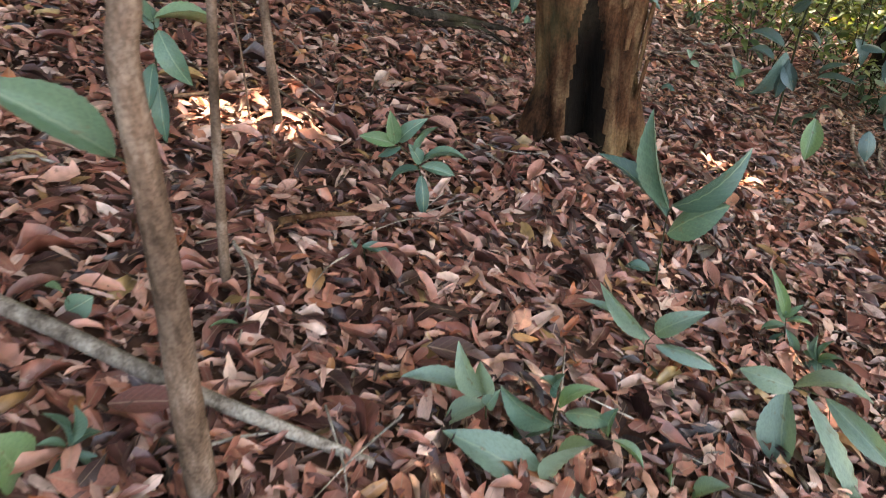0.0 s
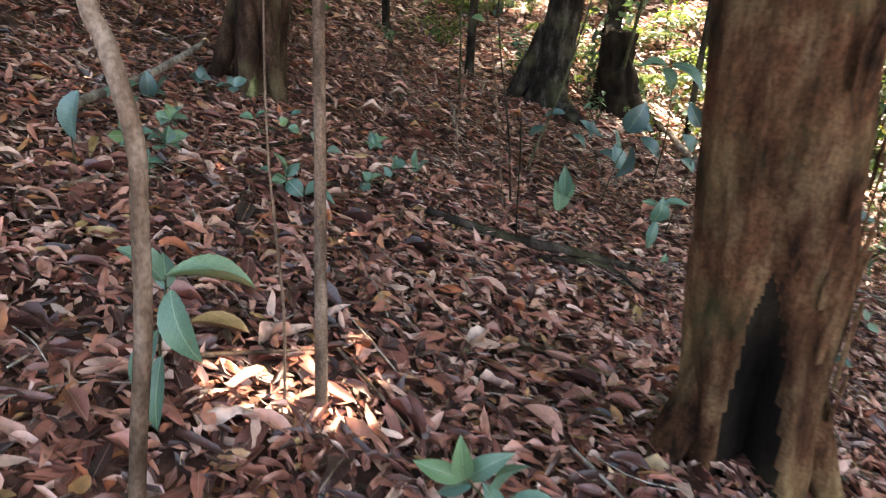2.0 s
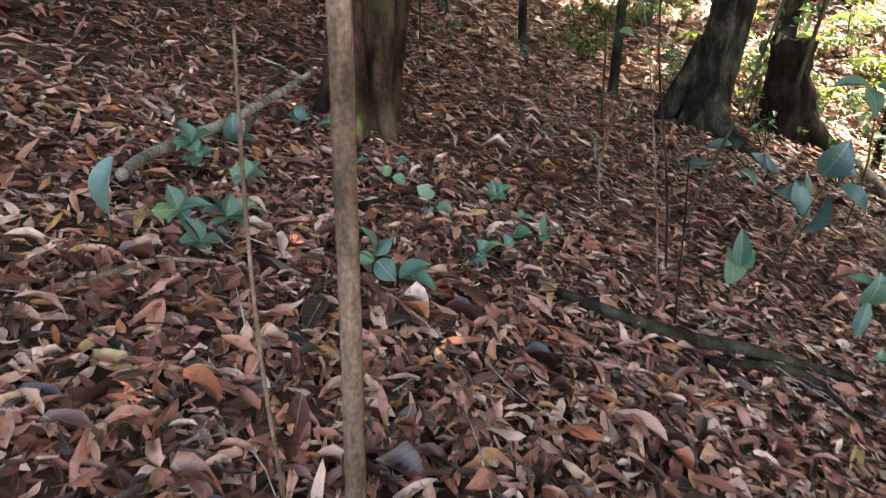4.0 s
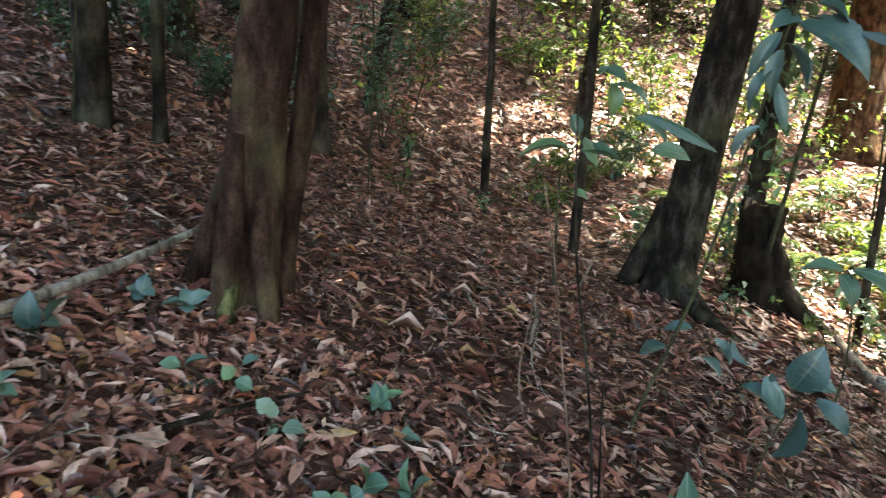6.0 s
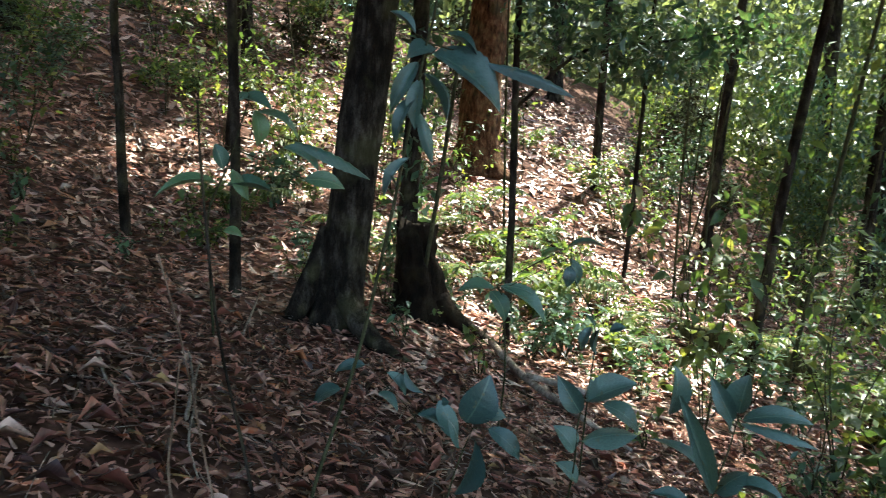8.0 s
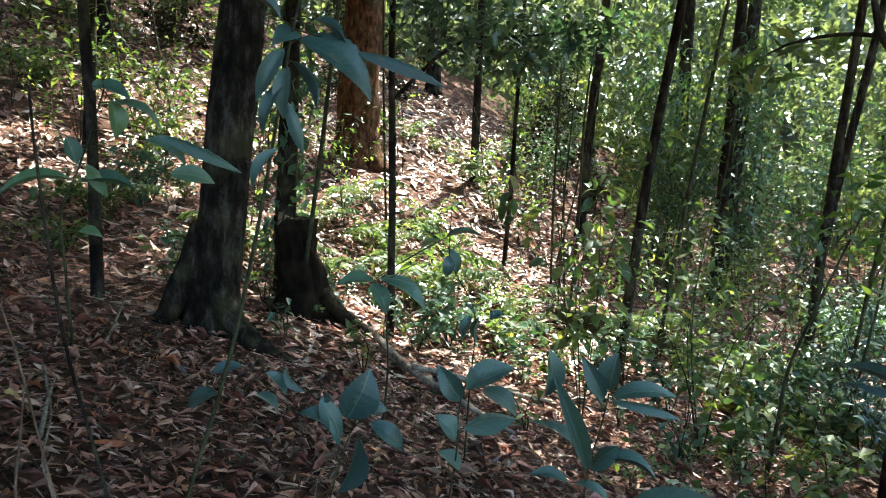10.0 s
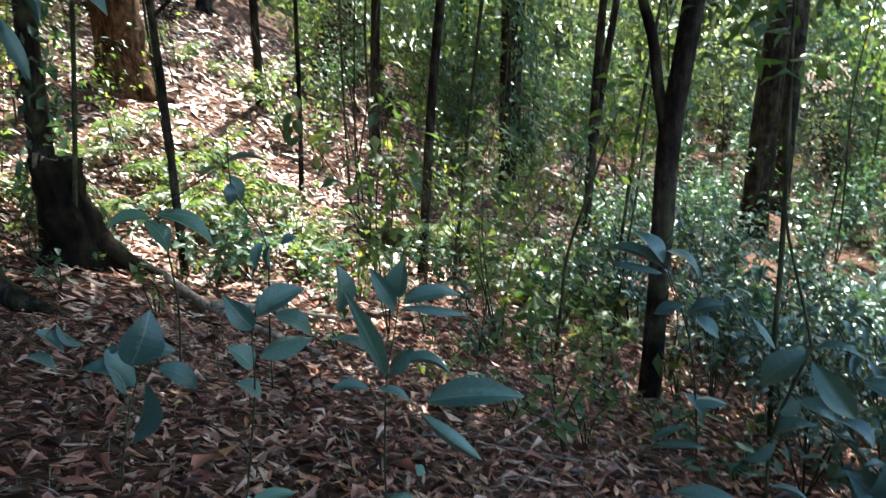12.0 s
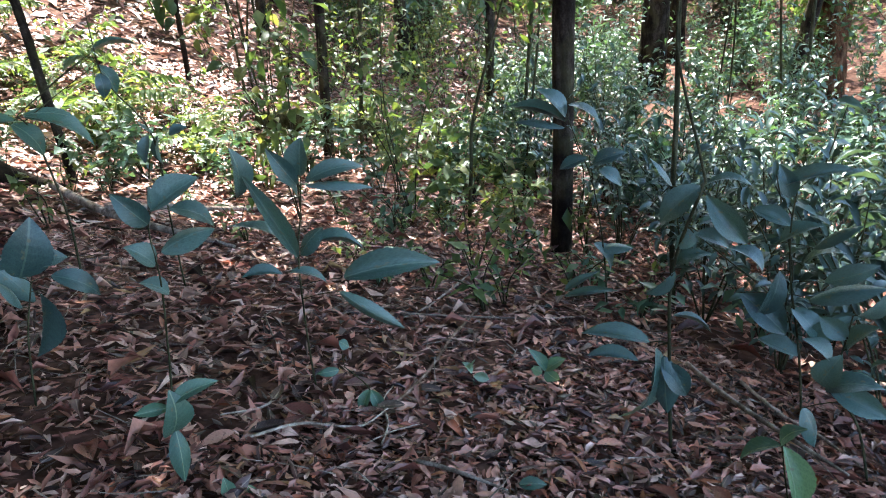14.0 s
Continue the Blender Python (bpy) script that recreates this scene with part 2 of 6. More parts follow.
def tube_mesh(name, points, radii, mat, **kw):
    v, f = tube(points, radii, **kw)
    return mesh_from(name, [tuple(q) for q in v], f, mat, True)


def blade(stations, widths, fold=0.15, curl=0.0, bend=0.0, twist=0.0):
    """A leaf along x from 0 to 1, half width up to 0.5: vertices and quads."""
    v = []
    for s, w in zip(stations, widths):
        z0 = curl * (s - 0.5) ** 2 * 4 - curl + bend * s * s
        tw = twist * (s - 0.5)
        for u in (-1, 0, 1):
            y, z = u * w * 0.5, z0 + fold * abs(u) * w
            v.append((s, y * math.cos(tw) - z * math.sin(tw) * 0.3, z + y * math.sin(tw)))
    f = []
    for i in range(len(stations) - 1):
        for j in (0, 1):
            a = i * 3 + j
            f.append((a, a + 1, a + 4, a + 3))
    return np.array(v), np.array(f)


def turn_arrays(yaw, pitch, roll):
    """Rotation matrices for arrays of angles in radians."""
    cy, sy, cp, sp, cr, sr = np.cos(yaw), np.sin(yaw), np.cos(pitch), np.sin(pitch), np.cos(roll), np.sin(roll)
    m = np.empty((len(yaw), 3, 3))
    m[:, 0] = np.stack([cy * cp, cy * sp * sr - sy * cr, cy * sp * cr + sy * sr], 1)
    m[:, 1] = np.stack([sy * cp, sy * sp * sr + cy * cr, sy * sp * cr - cy * sr], 1)
    m[:, 2] = np.stack([-sp, cp * sr, cp * cr], 1)
    return m


def spread(template, place, turn, length, width):
    """Many leaves of one shape: arrays of vertices and faces."""
    tv, tf = template
    sc = np.stack([length, width, length], 1)
    local = tv[None] * sc[:, None, :]
    out = np.einsum("nij,nkj->nki", turn, local) + place[:, None, :]
    faces = tf[None] + (np.arange(len(place)) * len(tv))[:, None, None]
    return out.reshape(-1, 3), faces.reshape(-1, tf.shape[1])


def many(templates, place, turn, length, width):
    """spread() with the shapes dealt out in turn."""
    vs, fs, off = [], [], 0
    k = len(templates)
    for i, tpl in enumerate(templates):
        sel = slice(i, None, k)
        if len(place[sel]) == 0:
            continue
        v, f = spread(tpl, place[sel], turn[sel], length[sel], width[sel])
        vs.append(v)
        fs.append(f + off)
        off += len(v)
    return np.concatenate(vs), np.concatenate(fs)


# ---- the ground ----


def ground_z(x, y):
    """Height of the hillside: falls to the right, dips, then climbs beyond the clearing."""
    xe = 9.0 * math.tanh(x / 9.0) if x > 0 else x
    z = 0.285 - 0.310 * xe - 0.0395 * min(y, 14) + 0.0033 * max(-6, min(xe, 6)) * max(0, min(y, 12))
    r = math.hypot(x, y - 2.9)
    az = math.degrees(math.atan2(x, y - 2.9))
    u = min(1, max(0, (az - 5) / 48))
    f = 1 - 0.93 * u * u * (3 - 2 * u)
    s = min(max(0.0, r - 8.0), 22.0)
    v = min(1, max(0, (abs(az) - 95) / 40))
    f *= 1 - v * v * (3 - 2 * v)
    z += f * 0.42 * (math.sqrt(s * s + 6) - 2.45)
    z += 0.16 * math.exp(-((x - 0.63) ** 2 + (y - 2.48) ** 2) / 0.24)
    return z


def slope_turn(x, y):
    """Tilts of the ground along x and y, in radians."""
    e = 0.1
    return (ground_z(x + e, y) - ground_z(x - e, y)) / (2 * e), (ground_z(x, y + e) - ground_z(x, y - e)) / (2 * e)


def ground_rough(x, y):
    return ground_z(x, y) + 0.035 * noise.noise(Vector((x * 0.9, y * 0.9, 3.1))) + 0.012 * noise.noise(Vector((x * 4, y * 4, 8)))


def ground_axis(a, b, fine, far):
    """Grid lines, close together between a and b and ever wider out to far."""
    mid = list(np.arange(a, b + 1e-6, fine))
    out, step, v = [], fine, b
    while v < far:
        step *= 1.28
        v += step
        out.append(v)
    low, step, v = [], fine, a
    while v > -far:
        step *= 1.28
        v -= step
        low.append(v)
    return low[::-1] + mid + out


gx, gy = ground_axis(-7, 9, 0.16, 400), ground_axis(-2, 18, 0.16, 400)
gv = [(x, y, ground_rough(x, y)) for y in gy for x in gx]
nx = len(gx)
gf = [(j * nx + i, j * nx + i + 1, (j + 1) * nx + i + 1, (j + 1) * nx + i) for j in range(len(gy) - 1) for i in range(nx - 1)]
ground = tagged(new("ground", mesh_from("ground", gv, gf, MAT_SOIL, True)), "sloping forest floor of dark soil under dry leaves", "ground", kind="structure")

# ---- leaf litter ----
S6, S5, S3 = (0.0, 0.15, 0.36, 0.6, 0.83, 1.0), (0.0, 0.22, 0.5, 0.78, 1.0), (0.0, 0.45, 1.0)


def litter_shapes(stations, widths, k):
    """Dry leaves: most nearly flat, some rolled, many torn at the edge or broken off short."""
    out = []
    for i in range(k):
        crisp = 2.2 if i % 6 == 0 else 0.95
        torn = i % 3 == 2
        w = [a * rng.uniform(0.8, 1.12) for a in widths]
        if torn:
            w[-1] = rng.uniform(0.35, 0.8)
        v, f = blade(stations, w, fold=crisp * rng.uniform(-0.1, 0.2), curl=crisp * rng.uniform(-0.12, 0.12), bend=crisp * rng.uniform(-0.12, 0.12), twist=crisp * rng.uniform(-0.7, 0.7))
        inner = np.ones(len(v))
        inner[:3] = inner[-3:] = 0.2
        v[:, 1] *= 1 + rng.uniform(-0.42, 0.14, len(v)) * inner
        v[:, 1] += rng.uniform(-0.16, 0.16) * (v[:, 0] - 0.5) ** 2 * 4
        if torn:
            v[-3:, 0] -= rng.uniform(0.0, 0.22, 3)
        v[:, 2] += rng.normal(0, 0.012 * crisp, len(v))
        out.append((v, f))
    return out


def litter(name, x0, x1, y0, y1, per_m2, sizes, shapes, lift, keep, label):
    n = int((x1 - x0) * (y1 - y0) * per_m2)
    x, y = rng.uniform(x0, x1, n), rng.uniform(y0, y1, n)
    ok = keep(x, y)
    x, y = x[ok], y[ok]
    n = len(x)
    z = np.array([ground_rough(a, b) for a, b in zip(x, y)])
    tilt = np.array([slope_turn(a, b) for a, b in zip(x, y)])
    turn = turn_arrays(rng.uniform(0, 2 * math.pi, n), *(rng.normal(0, 0.15, (2, n)) * np.where(rng.uniform(0, 1, n) < 0.25, 2.6, 1.0)))
    lean = turn_arrays(np.zeros(n), -np.arctan(tilt[:, 0]), np.arctan(tilt[:, 1]))
    turn = np.einsum("nij,njk->nik", lean, turn)
    length = np.clip(rng.lognormal(math.log(sizes * 0.92), 0.46, n), sizes * 0.25, sizes * 2.2)
    width = length * rng.uniform(0.20, 0.46, n)
    place = np.stack([x, y, z + rng.uniform(0.004, lift, n)], 1)
    place -= np.einsum("nij,nj->ni", turn, np.stack([length * 0.5, 0 * length, 0 * length], 1))
    v, f = many(shapes, place, turn, length, width)
    across = np.concatenate([np.tile(tpl[0], (len(place[i::len(shapes)]), 1)) for i, tpl in enumerate(shapes)])
    ob = part(name, lay(name, v, f, MAT_LITTER, across=across), ground, label)
    ob["kind"] = "stuff"
    return ob


def in_wedge(x, y):
    """The stretch of hillside that the walk looks over."""
    return (y > 0.2) & (np.abs(x - 0.6) < 2.2 + 0.95 * np.maximum(y - 0.2, 0))


near_shapes = litter_shapes(S6, (0.04, 0.66, 1.0, 0.92, 0.55, 0.03), 60)
flat_shapes = [(np.array([(0, 0, 0), (0.45, -0.5, f), (1, 0, t), (0.5, 0, 0.02), (0.45, 0.5, f)]), np.array([(0, 1, 2, 3), (0, 3, 2, 4)])) for f, t in ((0.12, -0.1), (0.06, 0.15), (0.2, 0.1), (-0.1, 0.08))]
next_shapes = litter_shapes((0.0, 0.28, 0.65, 1.0), (0.04, 0.92, 0.9, 0.04), 40)
mid_shapes = litter_shapes(S3, (0.03, 1.0, 0.02), 12)
LITTER_LABEL = "dense carpet of dry brown leaves"
litter("leaf_litter", -2.0, 2.2, 0.4, 3.8, 1900, 0.070, near_shapes, 0.05, in_wedge, LITTER_LABEL)
litter("leaf_litter", -3.2, 3.4, 3.8, 5.2, 1750, 0.068, next_shapes, 0.05, in_wedge, LITTER_LABEL)
litter("leaf_litter", -3.2, -2.0, 0.4, 3.8, 1500, 0.066, next_shapes, 0.05, in_wedge, LITTER_LABEL)
litter("leaf_litter", 2.2, 3.4, 0.4, 3.8, 1500, 0.066, next_shapes, 0.05, in_wedge, LITTER_LABEL)
litter("leaf_litter", -3.2, 3.4, 0.2, 0.4, 1000, 0.066, next_shapes, 0.05, in_wedge, LITTER_LABEL)
litter("leaf_litter", -5.0, 5.5, 5.2, 9.0, 640, 0.085, mid_shapes, 0.05, in_wedge, LITTER_LABEL)
litter("leaf_litter", -7.5, -3.2, 1.5, 5.2, 300, 0.10, mid_shapes, 0.05, in_wedge, LITTER_LABEL)
litter("leaf_litter", 3.4, 7.5, 1.5, 5.2, 300, 0.10, mid_shapes, 0.05, in_wedge, LITTER_LABEL)
litter("leaf_litter", -11.0, -5.0, 5.2, 9.0, 170, 0.13, flat_shapes, 0.06, in_wedge, LITTER_LABEL)
litter("leaf_litter", 5.5, 12.0, 3.0, 9.0, 170, 0.13, flat_shapes, 0.06, in_wedge, LITTER_LABEL)
litter("leaf_litter", -10.0, 11.0, 9.0, 16.0, 190, 0.13, flat_shapes, 0.06, in_wedge, LITTER_LABEL)
litter("leaf_litter", -16.0, 18.0, 16.0, 27.0, 55, 0.2, flat_shapes, 0.08, in_wedge, LITTER_LABEL)

# ---- trees ----
LEAF_FAR = [(np.array([(0, 0, 0), (0.45, -0.5, f), (1, 0, t), (0.5, 0, 0.02), (0.45, 0.5, f)]), np.array([(0, 1, 2, 3), (0, 3, 2, 4)]))
            for f, t in ((0.12, -0.15), (0.06, 0.1), (0.18, -0.3), (0.03, -0.08))]
# larger leaves, arched and folded along the rib
LEAF_NEAR = [blade(S5, (0.05, 0.74, 1.0, 0.66, 0.03), fold=f, curl=-c, bend=b, twist=t) for f, c, b, t in ((0.10, 0.10, -0.12, 0.2), (0.16, 0.06, -0.22, -0.3), (0.05, 0.14, -0.05, 0.4), (0.12, 0.04, -0.3, 0.0))]
# gaps in the leaf roof through which sun reaches the floor: place on the floor and radius
SUN_GAPS = ((-0.67, 2.22, 0.36, 0.15), (-0.54, 2.40, 0.36, 0.08), (0.1, 5.1, 0.1, 0.07), (2.3, 4.9, -0.4, 0.08), (1.5, 3.1, -0.2, 0.07),
            (4.6, 14.8, -0.6, 4.0), (8.6, 13.2, -1.8, 3.6), (12.2, 10.2, -2.2, 2.2), (1.8, 18.4, 1.5, 4.2), (7.6, 18.6, -0.8, 4.0), (13.4, 15.0, -2.2, 4.0), (17.0, 9.0, -2.4, 4.0),
            (-0.4, 15.6, 1.0, 0.85), (-3.4, 14.4, 1.4, 0.9), (-2.0, 18.0, 2.2, 1.2), (6.4, 10.6, -1.5, 1.0), (7.4, 6.0, -1.9, 0.7), (5.4, 4.9, -0.6, 0.4), (6.3, 5.6, -0.6, 0.6), (4.1, 4.2, -0.3, 0.22))


def clear_of_sun(place):
    """Which places do not stand in one of the sun gaps."""
    way = np.array(SUN_WAY)
    ok = np.ones(len(place), bool)
    for x, y, z, r in SUN_GAPS:
        d = place - np.array((x, y, z))
        along = d @ way
        off = np.linalg.norm(d - along[:, None] * way, axis=1)
        ok &= off > r + 0.012 * np.maximum(along, 0)
    return ok


def cloud(centres, per, spread_r, size, aspect=0.42, flat=0.55, gaps=True, droop=0.0, shapes=None):
    """Leaves in loose clumps round the centres."""
    c = np.repeat(np.array(centres), per, axis=0)
    n = len(c)
    way = rng.normal(0, 1, (n, 3))
    way /= np.linalg.norm(way, axis=1)[:, None]
    r = rng.uniform(0, 1, n) ** 0.5
    p = c + way * r[:, None] * np.array(spread_r)
    if gaps:
        open_to = clear_of_sun(p)
        p = p[open_to] if open_to.sum() > 8 else p
    n = len(p)
    length = size * rng.uniform(0.6, 1.4, n)
    turn = turn_arrays(rng.uniform(0, 2 * math.pi, n), rng.normal(droop, flat, n), rng.normal(0, flat, n))
    return many(shapes or LEAF_FAR, p, turn, length, length * aspect * rng.uniform(0.8, 1.25, n))


def crown_centres(top, wide, high, k):
    out = []
    for _ in range(k):
        a, r = rng.uniform(0, 2 * math.pi), wide * math.sqrt(rng.uniform(0.02, 1))
        out.append((top[0] + r * math.cos(a), top[1] + r * math.sin(a), top[2] + rng.uniform(-1, 1) * high * (1.1 - 0.7 * r / wide)))
    return out


def tree(place, axis, radii, mat, label, sides=14, rough=0.10, flare=0.5, lobes=4, limbs=5, crown=None, leaf=0.27, per=140, shape=None, rings=34, group="", crown_mat=None):
    """place: middle of the foot. axis: points of the trunk above it, from the foot. crown: (wide, high, clumps) at the trunk's top."""
    ob = holder("tree", place, label, "tree", group)
    seed = place[0] * 3.7 + place[1]

    def foot(h, ang, r):
        f = 1 + flare * math.exp(-max(h, 0) / 0.22) * (0.65 + 0.55 * math.cos(lobes * ang + seed))
        return r * f if shape is None else shape(h, ang, r * f)
    part("trunk", tube_mesh("trunk", [(0, 0, -0.12)] + axis, radii, mat, sides=sides, rings=rings, rough=rough, shape=foot, seed=seed), ob)
    if crown:
        wide, high, k = crown
        top = Vector(axis[-1])
        centres = crown_centres(top, wide, high, k)
        for i in range(limbs):
            tip = Vector(centres[i % k])
            start = top.lerp(Vector(axis[-2]), rng.uniform(0.0, 0.35))
            mid = start.lerp(tip, 0.5) + Vector((0, 0, 0.35))
            r = radii[-1] * 0.6
            part("limb", tube_mesh("limb", [start, mid, tip], [r, r * 0.6, r * 0.2], mat, sides=6, rings=8), ob)
        base = np.array(place)
        v, f = cloud(np.array(centres) + base, per, (1.5, 1.5, 0.8), leaf)
        part("crown", lay("crown", v - base, f, crown_mat or MAT_CROWN), ob, "leafy crown with gaps")
    return ob


def wide_foot(h, ang, r):
    """Roots that spread to both sides of the leaning tree."""
    for a, much, high in ((178, 0.75, 0.4), (-60, 0.45, 0.3), (-130, 0.35, 0.5)):
        d = abs((ang - radians(a) + math.pi) % (2 * math.pi) - math.pi)
        r *= 1 + much * math.exp(-(d / 0.4) ** 2) * math.exp(-max(h, 0) / high)
    return r


def fluted(h, ang, r):
    """Deep flutes that run from the roots up the trunk, with one mossy root to the front."""
    d = abs((ang - radians(-72) + math.pi) % (2 * math.pi) - math.pi)
    r *= 1 + 0.17 * math.cos(4 * ang + 0.6) * math.exp(-max(h, 0) / 1.6)
    return r * (1 + 0.5 * math.exp(-(d / 0.24) ** 2) * math.exp(-max(h, 0) / 0.55))


def hollow(h, ang, r):
    """The big tree's foot: a tall dark hollow, a ridge beside it, and a flat fluted side."""
    def near(a, wide, hard=2):
        d = abs((ang - radians(a) + math.pi) % (2 * math.pi) - math.pi)
        return math.exp(-(d / radians(wide)) ** hard)
    top = 1 / (1 + math.exp((h - 0.60) * 11))
    r *= 1 - 0.92 * near(-99, 17 + 11 * math.exp(-max(h, 0) / 0.25), 4) * top
    r *= 1 - 0.15 * near(-99, 11) * (1 - top) * math.exp(-max(h - 0.6, 0) / 1.2)
    r *= 1 + 0.10 * near(-80, 14) + 0.05 * near(-150, 25)
    r *= 1 + 0.09 * near(-35, 9) * math.exp(-((h - 0.75) / 0.22) ** 2)
    r *= 1 + 0.75 * near(-172, 16) * math.exp(-max(h, 0) / 0.16)
    r *= 1 + 0.03 * math.sin(11 * ang + 3 * math.sin(h * 3.0))
    return r


tree((0.617, 2.63, 0.12), [(-0.04, 0, 0.5), (-0.12, 0.0, 1.3), (-0.28, 0.1, 3.5), (-0.4, 0.2, 6.5), (-0.4, 0.3, 9.0)], [0.194, 0.193, 0.191, 0.186, 0.165, 0.12], MAT_BARK_RED,
     "stout tree with reddish flaking bark and dark hollow foot", sides=160, rings=230, rough=0.10, flare=0.12, lobes=5, crown=(3.8, 1.8, 60), shape=hollow)
tree((-2.17, 5.2, 0.68), [(0.02, 0.02, 0.6), (0.07, 0.04, 1.3), (0.2, 0.1, 3.4), (0.4, 0.2, 6.0), (0.5, 0.4, 8.4)], [0.15, 0.142, 0.135, 0.126, 0.115, 0.08], MAT_BARK_BROWN,
     "brown tree with fluted mossy roots on leafy slope", sides=40, rings=60, rough=0.2, flare=0.45, lobes=5, crown=(3.6, 1.8, 64), shape=fluted)
tree((-2.13, 5.40, 0.64), [(0.03, 0.02, 0.4), (0.12, 0.08, 1.3), (0.27, 0.2, 3.6), (0.5, 0.6, 6.6)], [0.07, 0.065, 0.062, 0.055, 0.04], MAT_BARK_BROWN,
     "slim second stem beside the fluted brown tree", sides=16, flare=0.3, crown=(3.2, 1.4, 34))
tree((-0.47, 9.67, 0.03), [(0.06, 0, 0.5), (0.17, 0, 1.3), (0.36, 0.02, 2.9), (0.8, 0.1, 6.0), (1.0, 0.2, 9.0)], [0.27, 0.235, 0.22, 0.205, 0.18, 0.13], MAT_BARK_GREY,
     "leaning tree with dark flared foot and pale grey side", sides=44, rings=60, rough=0.13, flare=0.42, lobes=4, crown=(5.6, 2.2, 130), shape=wide_foot)
tree((0.26, 11.72, -0.2), [(0.05, 0, 0.9), (0.1, 0, 1.9), (0.2, 0, 3.9), (0.35, 0.1, 7.5)], [0.14, 0.125, 0.12, 0.10, 0.06], MAT_BARK_DARK,
     "slim creeper-covered tree behind a rotten stump", sides=18, flare=0.2, crown=(3.2, 1.6, 26))
tree((2.15, 18.8, 1.47), [(0.05, 0, 0.8), (0.12, 0, 2.2), (0.3, 0, 4.2), (0.4, 0.1, 8), (0.5, 0.2, 13)], [0.62, 0.48, 0.45, 0.42, 0.36, 0.26], MAT_BARK_RED,
     "thick reddish tree on the far bank", sides=36, rough=0.14, flare=0.5, crown=(5.0, 2.0, 70))
tree((4.4, 6.7, -1.18), [(0.03, -0.03, 0.8), (0.05, -0.05, 1.75), (0.07, -0.07, 2.3), (0.18, -0.2, 3.8), (0.4, -0.3, 7.6)], [0.09, 0.087, 0.087, 0.088, 0.08, 0.05], MAT_BARK_DARK,
     "slender dark tree with a forked side limb", sides=24, rings=40, rough=0.09, flare=0.1, crown=(5.0, 2.0, 120))
fork = bpy.data.objects["tree.006"]
part("limb", tube_mesh("limb", [(0.06, -0.06, 2.15), (0.0, 0.0, 2.6), (-0.05, 0.03, 3.0), (-0.15, 0.09, 3.5), (-0.06, 0.02, 4.2), (0.1, 0.0, 4.9)], [0.05, 0.045, 0.04, 0.035, 0.03, 0.02], MAT_BARK_DARK, sides=10, rings=24, rough=0.1), fork)
part("limb", tube_mesh("limb", [(-0.15, 0.09, 3.5), (-0.3, 0.17, 3.8), (-0.4, 0.25, 4.6)], [0.03, 0.025, 0.012], MAT_BARK_DARK, sides=8, rings=12), fork)

# the hollow's inside is coloured black, for rot and for its deep shade
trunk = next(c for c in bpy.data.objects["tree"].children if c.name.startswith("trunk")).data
trunk.materials.append(MAT_ROT_SHADE)
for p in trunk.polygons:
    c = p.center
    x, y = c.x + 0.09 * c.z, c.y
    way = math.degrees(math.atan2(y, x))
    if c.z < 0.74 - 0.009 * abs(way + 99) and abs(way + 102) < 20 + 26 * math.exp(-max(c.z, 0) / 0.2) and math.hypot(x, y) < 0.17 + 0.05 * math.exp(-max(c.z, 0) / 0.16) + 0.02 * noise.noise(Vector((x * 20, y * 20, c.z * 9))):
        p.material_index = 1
big_tree, fluted_tree, lean_tree = (bpy.data.objects[n] for n in ("tree", "tree.001", "tree.003"))
for pts, radii in (([(-0.12, -0.04, 0.5), (-0.21, -0.09, 0.2), (-0.29, -0.14, 0.04), (-0.42, -0.2, -0.08)], [0.05, 0.055, 0.045, 0.02]),
                   ([(0.12, -0.04, 0.35), (0.22, -0.1, 0.04), (0.33, -0.14, -0.12)], [0.05, 0.045, 0.02])):
    part("root", tube_mesh("root", pts, radii, MAT_BARK_RED, sides=12, rings=16, rough=0.3), big_tree)
part("root", tube_mesh("root", [(0.04, -0.13, 0.85), (0.05, -0.17, 0.5), (0.07, -0.22, 0.2), (0.1, -0.3, -0.02), (0.13, -0.4, -0.1)], [0.02, 0.035, 0.042, 0.045, 0.02], MAT_MOSS, sides=12, rings=24, rough=0.25), fluted_tree, "mossy green root")
for k in range(16):
    a, h = radians(rng.uniform(-70, -5)), rng.uniform(0.3, 1.5)
    mid = Vector((-0.04 * h * 2, 0, h)) + Vector((math.cos(a), math.sin(a), 0)) * (0.200 + 0.012 * rng.uniform(0, 1))
    long, wide = rng.uniform(0.05, 0.13), rng.uniform(0.02, 0.045)
    side, out = Vector((-math.sin(a), math.cos(a), 0)), Vector((math.cos(a), math.sin(a), 0))
    vv = []
    for d in (0.0, 0.006):
        for s, u in ((-0.5, -0.5), (0.1, -0.62), (0.5, -0.3), (0.45, 0.5), (-0.1, 0.6), (-0.5, 0.4)):
            vv.append(tuple(mid + Vector((0, 0, s * long * 2)) + side * (u * wide) + out * (d + 0.02 * max(0.0, s) + 0.01 * abs(u))))
    ff = [(0, 1, 2, 3, 4, 5), (11, 10, 9, 8, 7, 6)] + [(i, (i + 1) % 6, (i + 1) % 6 + 6, i + 6) for i in range(6)]
    part("bark_flake", mesh_from("bark_flake", vv, ff, MAT_BARK_RED), big_tree)
